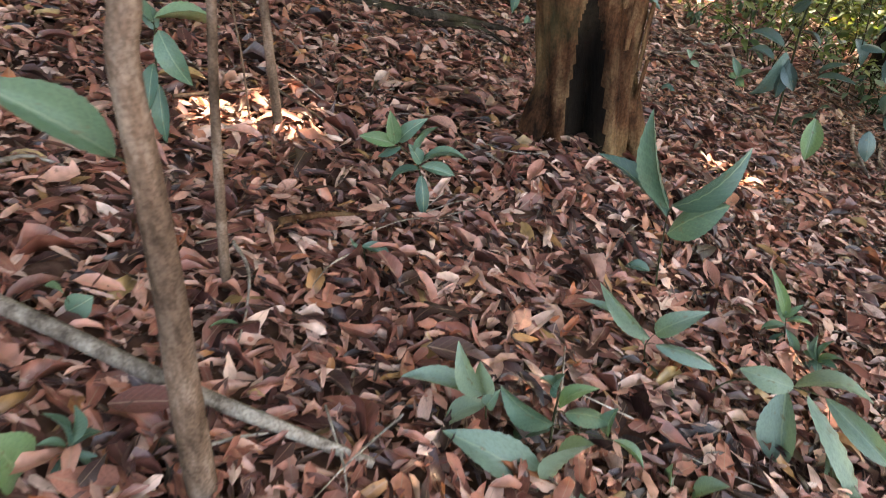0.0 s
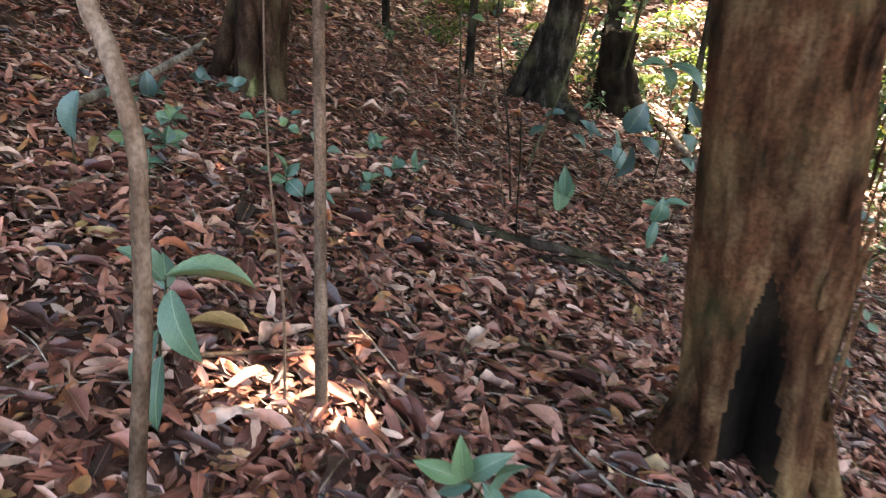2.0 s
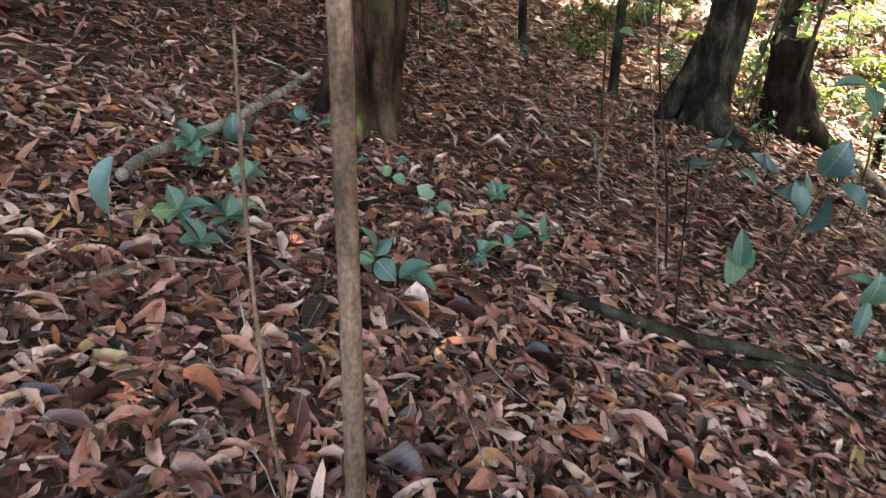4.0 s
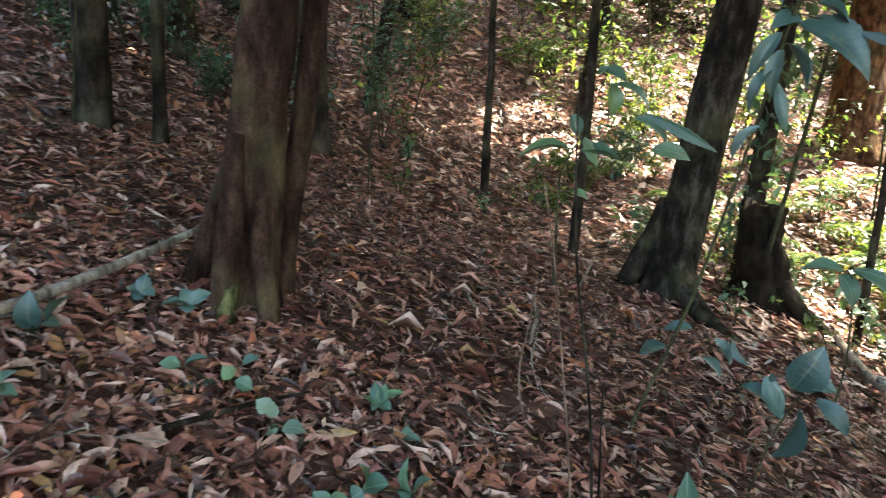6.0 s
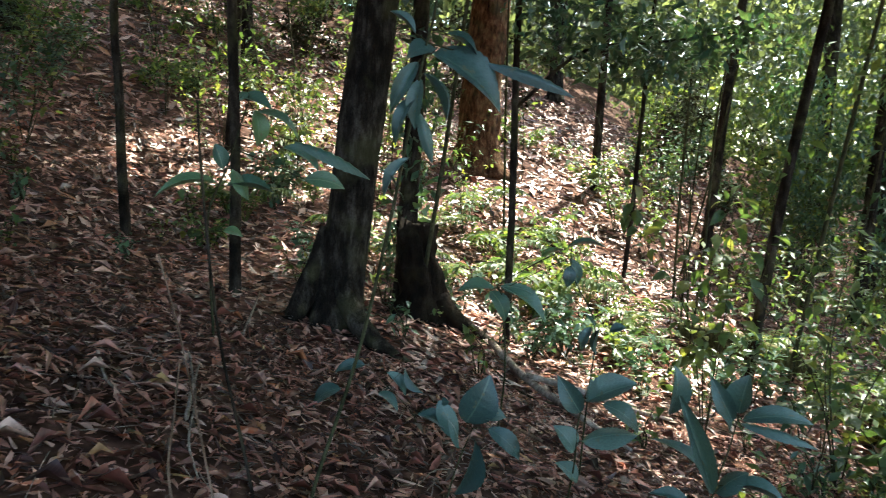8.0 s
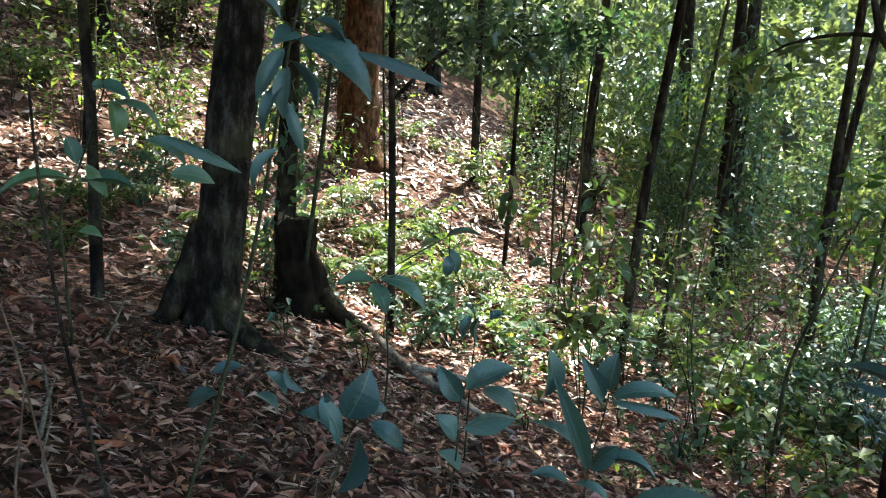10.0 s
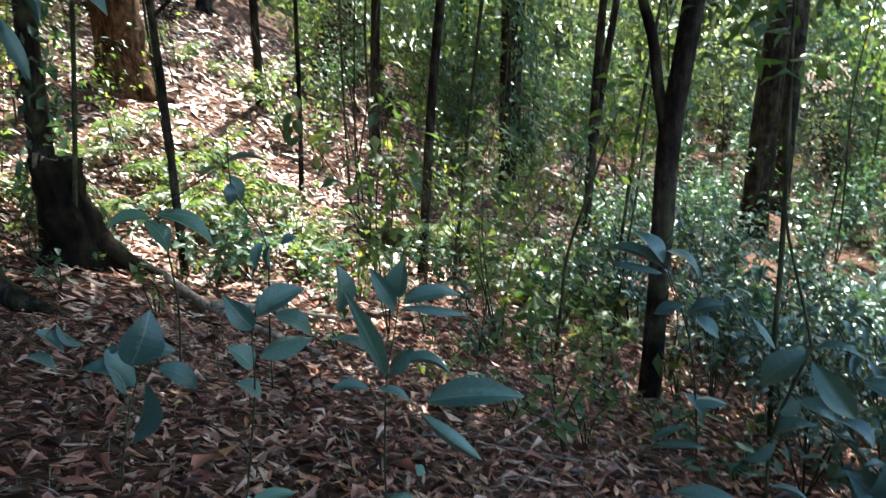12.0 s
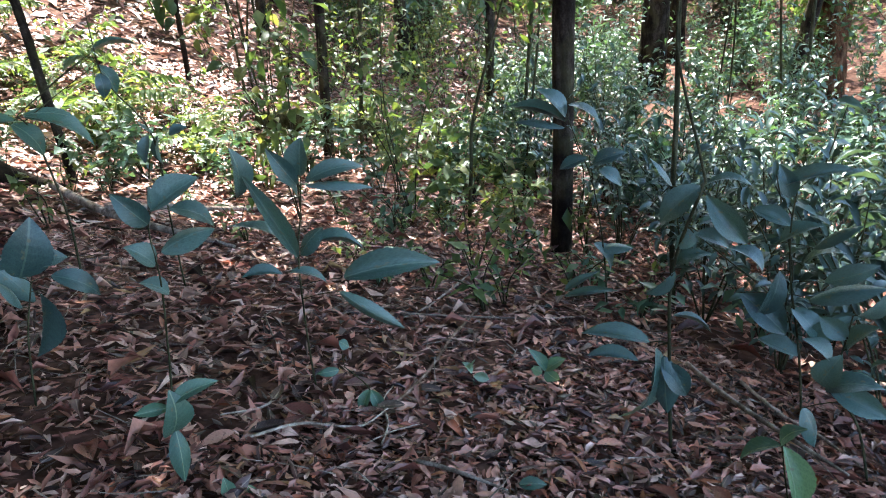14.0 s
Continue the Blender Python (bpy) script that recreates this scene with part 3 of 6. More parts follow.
for pts, radii in (([(0.03, -0.13, 0.85), (0.05, -0.19, 0.4), (0.06, -0.24, 0.1), (0.05, -0.34, -0.08)], [0.045, 0.06, 0.06, 0.03]),
                   ([(-0.06, -0.04, 0.7), (-0.19, -0.12, 0.2), (-0.3, -0.2, 0.0), (-0.45, -0.25, -0.05)], [0.05, 0.06, 0.05, 0.02]),
                   ([(0.07, -0.04, 0.7), (0.18, -0.1, 0.2), (0.25, -0.14, -0.02), (0.36, -0.2, -0.12)], [0.05, 0.055, 0.045, 0.02])):
    part("root", tube_mesh("root", pts, radii, MAT_BARK_BROWN, sides=12, rings=18, rough=0.25), fluted_tree)
for pts, radii in (([(-0.06, -0.03, 1.0), (-0.22, -0.1, 0.45), (-0.42, -0.2, 0.1), (-0.75, -0.32, -0.03)], [0.08, 0.12, 0.10, 0.03]),
                   ([(0.06, -0.06, 0.9), (0.14, -0.24, 0.35), (0.36, -0.5, 0.02), (0.75, -0.8, -0.18)], [0.08, 0.12, 0.10, 0.03])):
    part("root", tube_mesh("root", pts, radii, MAT_BARK_GREY, sides=14, rings=18, rough=0.25), lean_tree)

part("limb", tube_mesh("limb", [(0.13, -0.14, 3.3), (0.05, 0.45, 3.75), (-0.15, 1.1, 3.8), (-0.3, 1.6, 3.6)], [0.025, 0.018, 0.012, 0.005], MAT_BARK_DARK, sides=8, rings=14), fork)
v, f = cloud([(-0.1, 0.9, 3.75), (-0.2, 1.2, 3.65), (-0.35, 1.5, 3.55), (0.1, 1.3, 3.8), (-0.5, 1.3, 3.7), (-0.2, 1.7, 3.5)], 16, (0.3, 0.3, 0.2), 0.17, flat=0.7, gaps=False)
part("foliage", lay("foliage", v, f, MAT_BUSH), fork, "drooping yellow-green spray")

# trees further off: foot, foot radius, lean over 8 m, bark
for x, y, r, lx, ly, bark, wide, note in (
        (-4.68, 9.7, 0.17, -0.5, 0.0, MAT_BARK_DARK, 3.4, "dark tree with spreading roots up the slope"),
        (-5.05, 6.85, 0.135, -0.3, 0.1, MAT_BARK_DARK, 3.2, "shaded tree high on the leafy slope"),
        (-4.66, 7.2, 0.055, -0.3, 0.1, MAT_BARK_DARK, 1.6, "thin shaded tree on the leafy slope"),
        (4.95, 11.6, 0.07, 0.9, -0.6, MAT_BARK_DARK, 4.6, "slim dark tree beside a fallen log"),
        (14.1, 12.4, 0.30, 0.2, -0.4, MAT_BARK_DARK, 3.2, "dark tree among the hollow's shrubs"),
        (17.5, 14.0, 0.26, 0.2, -0.2, MAT_BARK_DARK, 3.2, "dark tree among the hollow's shrubs"),
        (15.0, 8.9, 0.34, 0.4, 0.2, MAT_BARK_RED, 3.4, "reddish tree among the hollow's shrubs"),
        (8.0, 11.4, 0.07, 0.4, -0.4, MAT_BARK_GREY, 2.4, "pale thin tree in the hollow"),
        (10.4, 14.0, 0.085, 0.9, -0.7, MAT_BARK_GREY, 3.2, "pale thin tree in the hollow"),
        (12.6, 22.0, 0.22, 0.2, 0.0, MAT_BARK_DARK, 3.4, "dark tree in the far wood"),
        (13.8, 21.0, 0.24, 0.6, 0.0, MAT_BARK_GREY, 3.4, "grey tree in the far wood"),
        (-8.5, 13.0, 0.25, 0.2, 0.0, MAT_BARK_DARK, 3.4, "dark tree in the far wood"),
        (-7.0, 17.0, 0.2, 0.2, 0.0, MAT_BARK_GREY, 3.4, "grey tree in the far wood"),
        (-3.4, 21.0, 0.22, -0.3, 0.0, MAT_BARK_DARK, 3.4, "dark tree in the far wood"),
        (-0.5, 24.0, 0.2, 0.3, 0.0, MAT_BARK_GREY, 3.4, "grey tree in the far wood"),
        (6.0, 27.0, 0.25, 0.3, 0.0, MAT_BARK_GREY, 3.4, "grey tree in the far wood"),
        (7.3, 17.8, 0.11, 0.6, -0.3, MAT_BARK_DARK, 1.8, "slim dark tree beyond the clearing"),
        (9.6, 15.8, 0.13, 0.2, -0.2, MAT_BARK_GREY, 1.8, "grey tree beyond the clearing"),
        (5.2, 19.5, 0.10, 0.3, 0.0, MAT_BARK_GREY, 1.8, "slim pale tree beyond the clearing"),
        (11.2, 17.6, 0.09, 0.4, 0.0, MAT_BARK_GREY, 3.0, "slim pale tree beyond the clearing"),
        # from here on: trees added out of view, whose crowns block light
        (5.5, 3.2, 0.16, -1.0, 2.2, MAT_BARK_DARK, 3.8, "unseen leaning dark tree added beside the hollow for shade"),
        (-6.2, 3.9, 0.2, 0.3, 0.0, MAT_BARK_GREY, 4.4, "unseen grey tree added beside the slope for shade"),
        (-7.6, 0.8, 0.2, 0.3, 0.0, MAT_BARK_DARK, 4.4, "unseen dark tree added beside the slope for shade"),
        (-3.0, -1.5, 0.2, 0.3, 0.0, MAT_BARK_GREY, 4.4, "unseen grey tree added behind the path for shade"),
        (3.0, -1.0, 0.2, 0.3, 0.0, MAT_BARK_GREY, 3.4, "unseen grey tree added behind the path for shade")):
    tree((x, y, ground_z(x, y)), [(lx * 0.1, ly * 0.1, 1.0), (lx * 0.3, ly * 0.3, 3.0), (lx * 0.7, ly * 0.7, 6.0), (lx, ly, 9.0)], [r * 1.15, r, r * 0.95, r * 0.85, r * 0.5], bark, note,
         sides=16, rings=24, flare=0.35, limbs=4, crown=(wide, 1.8, int((11 if x < 7 else 4) * wide)), per=150, group="trees of the wood")

# saplings: foot, then offsets of the stem, radii
SAPLINGS = (
    ((-0.428, 0.76, 0.36), [(0.028, 0, 0.28), (0.05, 0, 0.52), (0.062, 0.0, 0.70), (0.071, 0.0, 0.85), (0.09, 0.02, 1.0), (0.06, 0.1, 1.6), (0.1, 0.2, 3.2)], (0.030, 0.027, 0.024, 0.0215, 0.020, 0.019, 0.017, 0.010), MAT_BARK_THIN, "crooked brown sapling beside the path"),
    ((-0.54, 1.365, 0.38), [(0.055, 0.03, 0.48), (0.085, 0.038, 0.70), (0.090, 0.05, 0.84), (0.091, 0.056, 0.92), (0.068, 0.06, 1.02), (0.04, 0.07, 1.12), (0.03, 0.1, 1.6), (0.1, 0.1, 3.4)], (0.013, 0.0115, 0.011, 0.0105, 0.0105, 0.0105, 0.010, 0.009, 0.006), MAT_BARK_THIN, "thin crooked brown sapling"),
    ((-0.565, 2.23, 0.36), [(0.01, 0.0, 0.65), (0.015, 0.0, 1.06), (0.03, 0.0, 1.9), (0.1, 0.1, 3.8)], (0.017, 0.0145, 0.014, 0.013, 0.008), MAT_BARK_THIN, "thin straight pale sapling by a sunny patch"),
    ((-3.05, 11.4, 0.70), [(-0.02, 0, 1.0), (-0.02, 0, 1.8), (-0.04, 0, 2.7), (0.1, 0, 5)], (0.065, 0.055, 0.05, 0.045, 0.02), MAT_BARK_DARK, "straight dark sapling before the clearing"),
    ((-1.5, 9.99, 0.30), [(0.02, 0, 0.9), (0.03, 0, 1.8), (0.02, 0, 2.9), (0.1, 0, 5)], (0.065, 0.055, 0.05, 0.05, 0.02), MAT_BARK_DARK, "straight dark sapling before the clearing"),
    ((1.52, 11.1, -0.56), [(0.02, 0, 1.0), (0.03, 0, 1.9), (0.03, 0, 3.8), (0.1, 0, 6)], (0.05, 0.048, 0.045, 0.04, 0.02), MAT_BARK_DARK, "straight dark sapling beside the rotten stump"),
    ((4.42, 15.05, -0.36), [(0.1, 0, 1.2), (0.17, 0, 2.5), (0.28, 0, 4.5), (0.5, 0, 7)], (0.045, 0.042, 0.04, 0.035, 0.02), MAT_BARK_GREY, "pale thin pole in the sunlit clearing"),
    ((4.3, 7.82, -1.17), [(0.06, -0.04, 0.6), (0.1, -0.07, 1.05), (0.22, -0.19, 1.6), (0.5, -0.3, 2.4)], (0.02, 0.018, 0.016, 0.013, 0.006), MAT_STEM, "dark slender stem on the lower slope"),
    ((4.04, 5.32, -1.03), [(-0.02, 0.03, 0.7), (-0.02, 0.03, 1.4), (-0.03, 0.04, 2.1), (0.0, 0.1, 3.2)], (0.02, 0.018, 0.017, 0.015, 0.008), MAT_STEM, "dark slender stem on the lower slope"),
    ((12.4, 8.5, -2.23), [(0.06, -0.12, 1.0), (0.14, -0.3, 2.2), (0.3, -0.6, 4.0), (0.6, -0.9, 6.0)], (0.13, 0.11, 0.11, 0.10, 0.05), MAT_BARK_DARK, "leaning dark sapling in the hollow"),
)


def sapling(place, axis, radii, mat, label):
    ob = holder("sapling", place, label, "sapling", "saplings")
    part("stem", tube_mesh("stem", [(0, 0, -0.06)] + axis, list(radii), mat, sides=12, rings=40, rough=0.14, seed=place[0]), ob)
    top = np.array(place) + np.array(axis[-1])
    if radii[0] > 0.06:
        v, f = cloud([top + rng.normal(0, 1, 3) * (1.3, 1.3, 0.5) for _ in range(26)], 130, (1.0, 1.0, 0.5), 0.22)
    else:
        v, f = cloud([top + rng.normal(0, 0.25, 3) for _ in range(4)], 22, (0.5, 0.5, 0.35), 0.16)
    part("crown", lay("crown", v - np.array(place), f, MAT_CROWN), ob, "small leafy crown")
    return ob


for s in SAPLINGS:
    sapling(*s)

# low dark spray of leaves from the sapling beside the stump
stem_ob = bpy.data.objects["sapling.005"]
spray_at = [(1.52 + a, 11.0 - b, -1.3 + c) for a, b, c in ((0.5, 0.2, 4.3), (1.0, 0.4, 4.2), (1.5, 0.6, 4.1), (0.8, 0.9, 4.4), (1.3, 1.0, 4.0), (1.9, 0.7, 4.3), (0.3, 0.4, 4.7), (1.6, 0.2, 4.6), (2.3, 0.8, 4.4))]
v, f = cloud(spray_at, 150, (0.55, 0.55, 0.28), 0.14, gaps=False, droop=0.3)
part("foliage", lay("foliage", v - np.array(stem_ob.location), f, MAT_BUSH_DARK), stem_ob, "low dark leafy spray")
part("limb", tube_mesh("limb", [(0.04, 0, 2.9), (0.7, -0.4, 3.5), (1.5, -0.6, 3.6), (2.3, -0.8, 3.7)], [0.025, 0.02, 0.014, 0.006], MAT_BARK_DARK, sides=7, rings=14), stem_ob)

# creeper leaves on the slim tree behind the stump
creeper = bpy.data.objects["tree.004"]
v, f = cloud([(0.05 + 0.05 * h + rng.normal(0, 0.1), rng.normal(-0.08, 0.1), h) for h in np.arange(0.9, 4.6, 0.16)], 12, (0.32, 0.32, 0.2), 0.17, flat=0.9, gaps=False)
part("creeper", lay("creeper", v, f, MAT_BUSH_DARK), creeper, "dark creeper leaves on the trunk")

# ---- rotten stump ----


def ragged(h, ang, r):
    f = 1 + 0.75 * math.exp(-max(h, 0) / 0.3) * (0.6 + 0.5 * math.cos(3 * ang + 0.4))
    if h > 0.85:
        f *= 0.9 + 0.16 * noise.noise(Vector((math.cos(ang) * 3, math.sin(ang) * 3, h * 6)))
    return r * f


stump = holder("tree_stump", (0.52, 11.5, -0.28), "rotten black tree stump with broken top and wide roots", "stump")
v, f = tube([(0, 0, -0.15), (-0.05, 0, 0.4), (-0.1, 0, 0.8), (-0.12, 0, 1.18)], [0.34, 0.29, 0.26, 0.25], sides=32, rings=36, rough=0.35, shape=ragged, seed=3)
for q in v:
    if q.z > 0.9:
        q.z += 0.2 * (noise.noise(Vector((q.x * 9, q.y * 9, 1.0))) + 0.6 * noise.noise(Vector((q.x * 25, q.y * 25, 4.0)))) * min(1.0, (q.z - 0.9) / 0.2)
part("trunk", mesh_from("trunk", [tuple(q) for q in v], f, MAT_ROT_SHADE, True), stump)
part("root", tube_mesh("root", [(0.2, -0.1, 0.25), (0.45, -0.3, 0.0), (0.8, -0.55, -0.22), (1.1, -0.8, -0.32)], [0.14, 0.10, 0.07, 0.03], MAT_ROT_SHADE, sides=12, rings=14, rough=0.2), stump)
part("root", tube_mesh("root", [(-0.2, -0.1, 0.25), (-0.45, -0.3, 0.05), (-0.7, -0.5, -0.02)], [0.12, 0.08, 0.03], MAT_ROT_SHADE, sides=12, rings=12, rough=0.2), stump)

# ---- fallen wood ----


def fallen(name, points, radii, mat, label, category="branch", sink=0.3, **kw):
    pts = [(x, y, ground_rough(x, y) + 0.022 + h + radii[0] * (1 - sink)) for x, y, h in points]
    ob = new(name, tube_mesh(name, pts, radii, mat, **kw))
    return tagged(ob, label, category, "fallen branches")


fallen("fallen_branch", [(-1.15, 1.12, 0.04), (-0.83, 1.05, 0.035), (-0.55, 0.98, 0.02), (-0.31, 0.92, 0.01), (-0.12, 0.88, 0.0)], [0.02, 0.019, 0.018, 0.015, 0.01], MAT_WOOD, "grey weathered branch lying on dry leaves", sides=10, rings=30, rough=0.15)
fallen("fallen_branch", [(-2.1, 3.3, 0.06), (-2.2, 3.55, 0.06), (-2.35, 4.3, 0.08), (-2.6, 5.2, 0.1), (-2.7, 5.5, 0.1)], [0.02, 0.022, 0.022, 0.02, 0.016], MAT_WOOD, "pale fallen branch leading to the fluted tree", sides=10, rings=30, rough=0.15)
fallen("fallen_branch", [(-0.7, 4.05, 0.02), (-0.23, 4.15, 0.02), (0.05, 4.3, 0.02), (0.5, 4.5, 0.01)], [0.02, 0.03, 0.028, 0.015], MAT_BARK_DARK, "dark fallen branch half under leaves", sides=10, rings=24, rough=0.2)
fallen("fallen_branch", [(1.2, 10.3, 0.12), (1.28, 9.8, 0.08), (1.4, 9.2, 0.05), (1.62, 8.5, 0.03), (1.9, 7.8, 0.02)], [0.035, 0.04, 0.036, 0.03, 0.016], MAT_WOOD, "long grey fallen branch below the stump", sides=10, rings=30, rough=0.15)
fallen("fallen_branch", [(1.38, 9.2, 0.1), (1.8, 9.0, 0.12), (2.3, 8.95, 0.08), (2.8, 9.1, 0.05)], [0.03, 0.03, 0.025, 0.015], MAT_WOOD, "crooked grey fallen branch below the stump", sides=10, rings=24, rough=0.15)
fallen("fallen_log", [(4.45, 12.75, 0.1), (5.1, 12.4, 0.16), (5.8, 12.05, 0.16), (6.4, 11.8, 0.08)], [0.11, 0.17, 0.15, 0.07], MAT_MOSS, "mossy fallen log across the hollow", "log", sides=22, rings=40, rough=0.35)

# ---- undergrowth ----


def bush_named(name):
    """Later bushes take this name."""
    BUSH_NAME[0] = name


BUSH_NAME = ["shrub"]


def bush(place, tall, wide, leaves, size, mat, label, stems=5, group="undergrowth shrubs", flat=0.4, aspect=0.42, droop=0.2, shapes=None):
    """Several thin stems with loose sprays of leaves along them."""
    ob = holder(BUSH_NAME[0], place, label, "shrub", group)
    sprays = []
    for _ in range(stems):
        a = rng.uniform(0, 2 * math.pi)
        reach = wide * rng.uniform(0.3, 1)
        h = tall * rng.uniform(0.6, 1)
        pts = [Vector((0, 0, -0.05)), Vector((reach * 0.3 * math.cos(a + 0.5), reach * 0.3 * math.sin(a + 0.5), h * 0.5)), Vector((reach * math.cos(a), reach * math.sin(a), h))]
        part("stem", tube_mesh("stem", pts, [0.007, 0.005, 0.003], MAT_STEM, sides=5, rings=8), ob)
        line = smooth_line(pts, 12)
        sprays += [tuple(q) for q in line[4:]]
    v, f = cloud(sprays, max(1, leaves // len(sprays)), (wide * 0.24, wide * 0.24, wide * 0.13), size, flat=flat, gaps=False, aspect=aspect, droop=droop, shapes=shapes)
    part("foliage", lay("foliage", v, f, mat), ob)
    return ob


# bare stretches of the bank and the log: place and radius
OPEN_BANK = ((4.9, 14.4, 1.5), (5.4, 12.0, 0.8), (4.4, 11.3, 0.7), (1.9, 12.2, 0.5))


def strew(protos, spots, grow=1.0, lean=6):
    """Copies of the shrubs at (x, y) with a turn and a size of their own, but none on the open bank."""
    spots = [p for p in spots if all(math.hypot(p[0] - x, p[1] - y) > r for x, y, r in OPEN_BANK)]
    for i, (x, y) in enumerate(spots):
        s = grow * rng.uniform(0.7, 1.3)
        copy_thing(protos[i % len(protos)], pose(x, y, ground_z(x, y), rng.uniform(-lean, lean), rng.uniform(-lean, lean), rng.uniform(0, 360)) @ Matrix.Diagonal((s, s, s * rng.uniform(0.8, 1.2), 1)))


def sector(n, r0, r1, a0, a1):
    """Spots in a part of the wood, by distance and bearing from the walk's end."""
    a = np.radians(rng.uniform(a0, a1, n))
    r = np.sqrt(rng.uniform(r0 * r0, r1 * r1, n))
    return [(float(q * math.sin(b)), float(2.9 + q * math.cos(b))) for q, b in zip(r, a)]


sunny = [bush((x, y, ground_z(x, y)), t, w, k, s, MAT_BUSH, "bright yellow-green leafy shrub in the clearing")
         for x, y, t, w, k, s in ((3.2, 15.6, 0.9, 0.9, 200, 0.16), (5.4, 16.4, 1.5, 1.0, 220, 0.15), (2.6, 13.2, 0.5, 0.6, 110, 0.15), (6.9, 14.6, 1.2, 1.0, 210, 0.13))]
airy = [bush((x, y, ground_z(x, y)), t, w, k, s, MAT_BUSH, "tall airy shrub with small yellow-green leaves", stems=4, group="airy shrubs")
        for x, y, t, w, k, s in ((4.6, 10.8, 2.5, 1.1, 170, 0.12), (5.8, 11.9, 3.0, 1.2, 210, 0.115), (6.6, 10.4, 2.0, 1.0, 180, 0.10), (3.2, 11.9, 1.3, 0.8, 90, 0.11))]
shady = [bush((x, y, ground_z(x, y)), t, w, k, s, MAT_BUSH_DARK, "dark green leafy shrub in the shade", group="shaded shrubs")
         for x, y, t, w, k, s in ((9.5, 9.5, 1.5, 0.9, 420, 0.12), (10.5, 12.0, 2.2, 1.0, 480, 0.11), (8.0, 7.0, 1.2, 0.8, 360, 0.13), (-6.5, 11.5, 1.3, 0.8, 300, 0.12))]
broad = bush((2.95, 8.75, ground_z(2.95, 8.75)), 2.9, 0.85, 150, 0.15, MAT_BUSH, "tall thin shrub with broad yellow-green leaves", stems=4, flat=0.4, group="airy shrubs", aspect=0.55, droop=0.3, shapes=LEAF_NEAR)
strew([broad], [(4.3, 9.0)], 0.9)
bush_named("leafy_clump")
low = [bush((x, y, ground_z(x, y)), t, w, k, s, m, "low leafy seedling clump on the forest floor", stems=3, flat=0.4, group="low clumps")
       for x, y, t, w, k, s, m in ((-0.9, 11.2, 0.4, 0.3, 36, 0.10, MAT_BUSH), (2.2, 9.6, 0.5, 0.35, 44, 0.11, MAT_BUSH), (3.4, 8.8, 0.45, 0.3, 40, 0.09, MAT_BUSH_DARK), (-2.6, 10.2, 0.35, 0.3, 30, 0.10, MAT_BUSH_DARK))]
bush_named("shrub")
near_dark = [bush((x, y, ground_z(x, y)), t, w, k, s, MAT_BLUE, "dense shrub of long blue-green leaves", stems=7, flat=0.3, droop=0.35, shapes=LEAF_NEAR, group="blue-green shrubs", aspect=0.25)
             for x, y, t, w, k, s in ((4.9, 4.6, 1.15, 0.75, 230, 0.17), (5.9, 5.6, 1.4, 0.85, 280, 0.155), (6.6, 4.6, 1.3, 0.8, 280, 0.14))]
near_small = [bush((x, y, ground_z(x, y)), t, w, k, s, MAT_BLUE, "loose shrub of small blue-green leaves", stems=6, flat=0.4, droop=0.25, shapes=LEAF_NEAR, group="blue-green shrubs", aspect=0.36)
              for x, y, t, w, k, s in ((5.6, 6.0, 1.3, 0.7, 210, 0.095), (7.1, 6.7, 1.7, 0.8, 260, 0.10))]
strew(sunny, sector(18, 12, 19, 8, 34) + sector(22, 13.5, 20, -30, 10) + sector(10, 12, 20, 22, 48))
strew(airy, sector(4, 8.5, 13, 28, 46) + sector(7, 12.5, 20, 14, 50) + sector(10, 12, 18, -24, 8) + sector(16, 10.8, 15, -34, 0) + [(3.9, 8.2)])
strew(shady, sector(56, 8.5, 18, 44, 82) + sector(30, 9.5, 20, -55, -24) + sector(24, 16, 22, 20, 60))
strew(low, sector(40, 5.5, 13, 8, 45) + sector(26, 7, 14, -30, 8) + sector(30, 3.5, 7, 30, 70))
strew(near_dark, [(4.2, 4.3), (5.3, 3.9), (4.6, 3.5), (5.6, 4.9), (6.4, 6.2), (7.2, 5.2), (7.0, 7.2), (6.0, 7.4), (5.2, 6.0), (7.8, 4.2), (8.2, 6.0), (5.0, 3.1), (6.2, 3.4), (4.6, 5.4), (3.8, 3.3), (4.1, 3.75)], 0.9)
strew(near_small, [(3.5, 4.3), (3.3, 3.7), (3.9, 5.0), (4.6, 6.2), (5.0, 7.0), (5.8, 6.6), (6.6, 7.9), (7.6, 7.4), (8.4, 6.8), (7.4, 8.6), (8.8, 8.0), (6.0, 8.4), (4.9, 4.9), (9.2, 6.4), (6.9, 6.2)], 0.95)


def join_far(name, protos, spots, grow, label):
    """Far foliage as one object: the leaves of the shrubs, again and again."""
    vs, fs, off = [], [], 0
    for i, (x, y) in enumerate(spots):
        me = next(c for c in protos[i % len(protos)].children if c.name.startswith("foliage")).data
        co = np.empty(len(me.vertices) * 3, np.float32)
        me.vertices.foreach_get("co", co)
        fa = np.empty(len(me.polygons) * 4, np.int32)
        me.loops.foreach_get("vertex_index", fa)
        a, s = rng.uniform(0, 6.28), grow * rng.uniform(0.7, 1.3)
        rot = np.array(((math.cos(a), -math.sin(a), 0), (math.sin(a), math.cos(a), 0), (0, 0, 1))) * s
        vs.append(co.reshape(-1, 3) @ rot.T + np.array((x, y, ground_z(x, y))))
        fs.append(fa.reshape(-1, 4) + off)
        off += len(me.vertices)
    ob = new(name, lay(name, np.concatenate(vs), np.concatenate(fs), protos[0].children[-1].data.materials[0]))
    return tagged(ob, label, "undergrowth", kind="stuff")


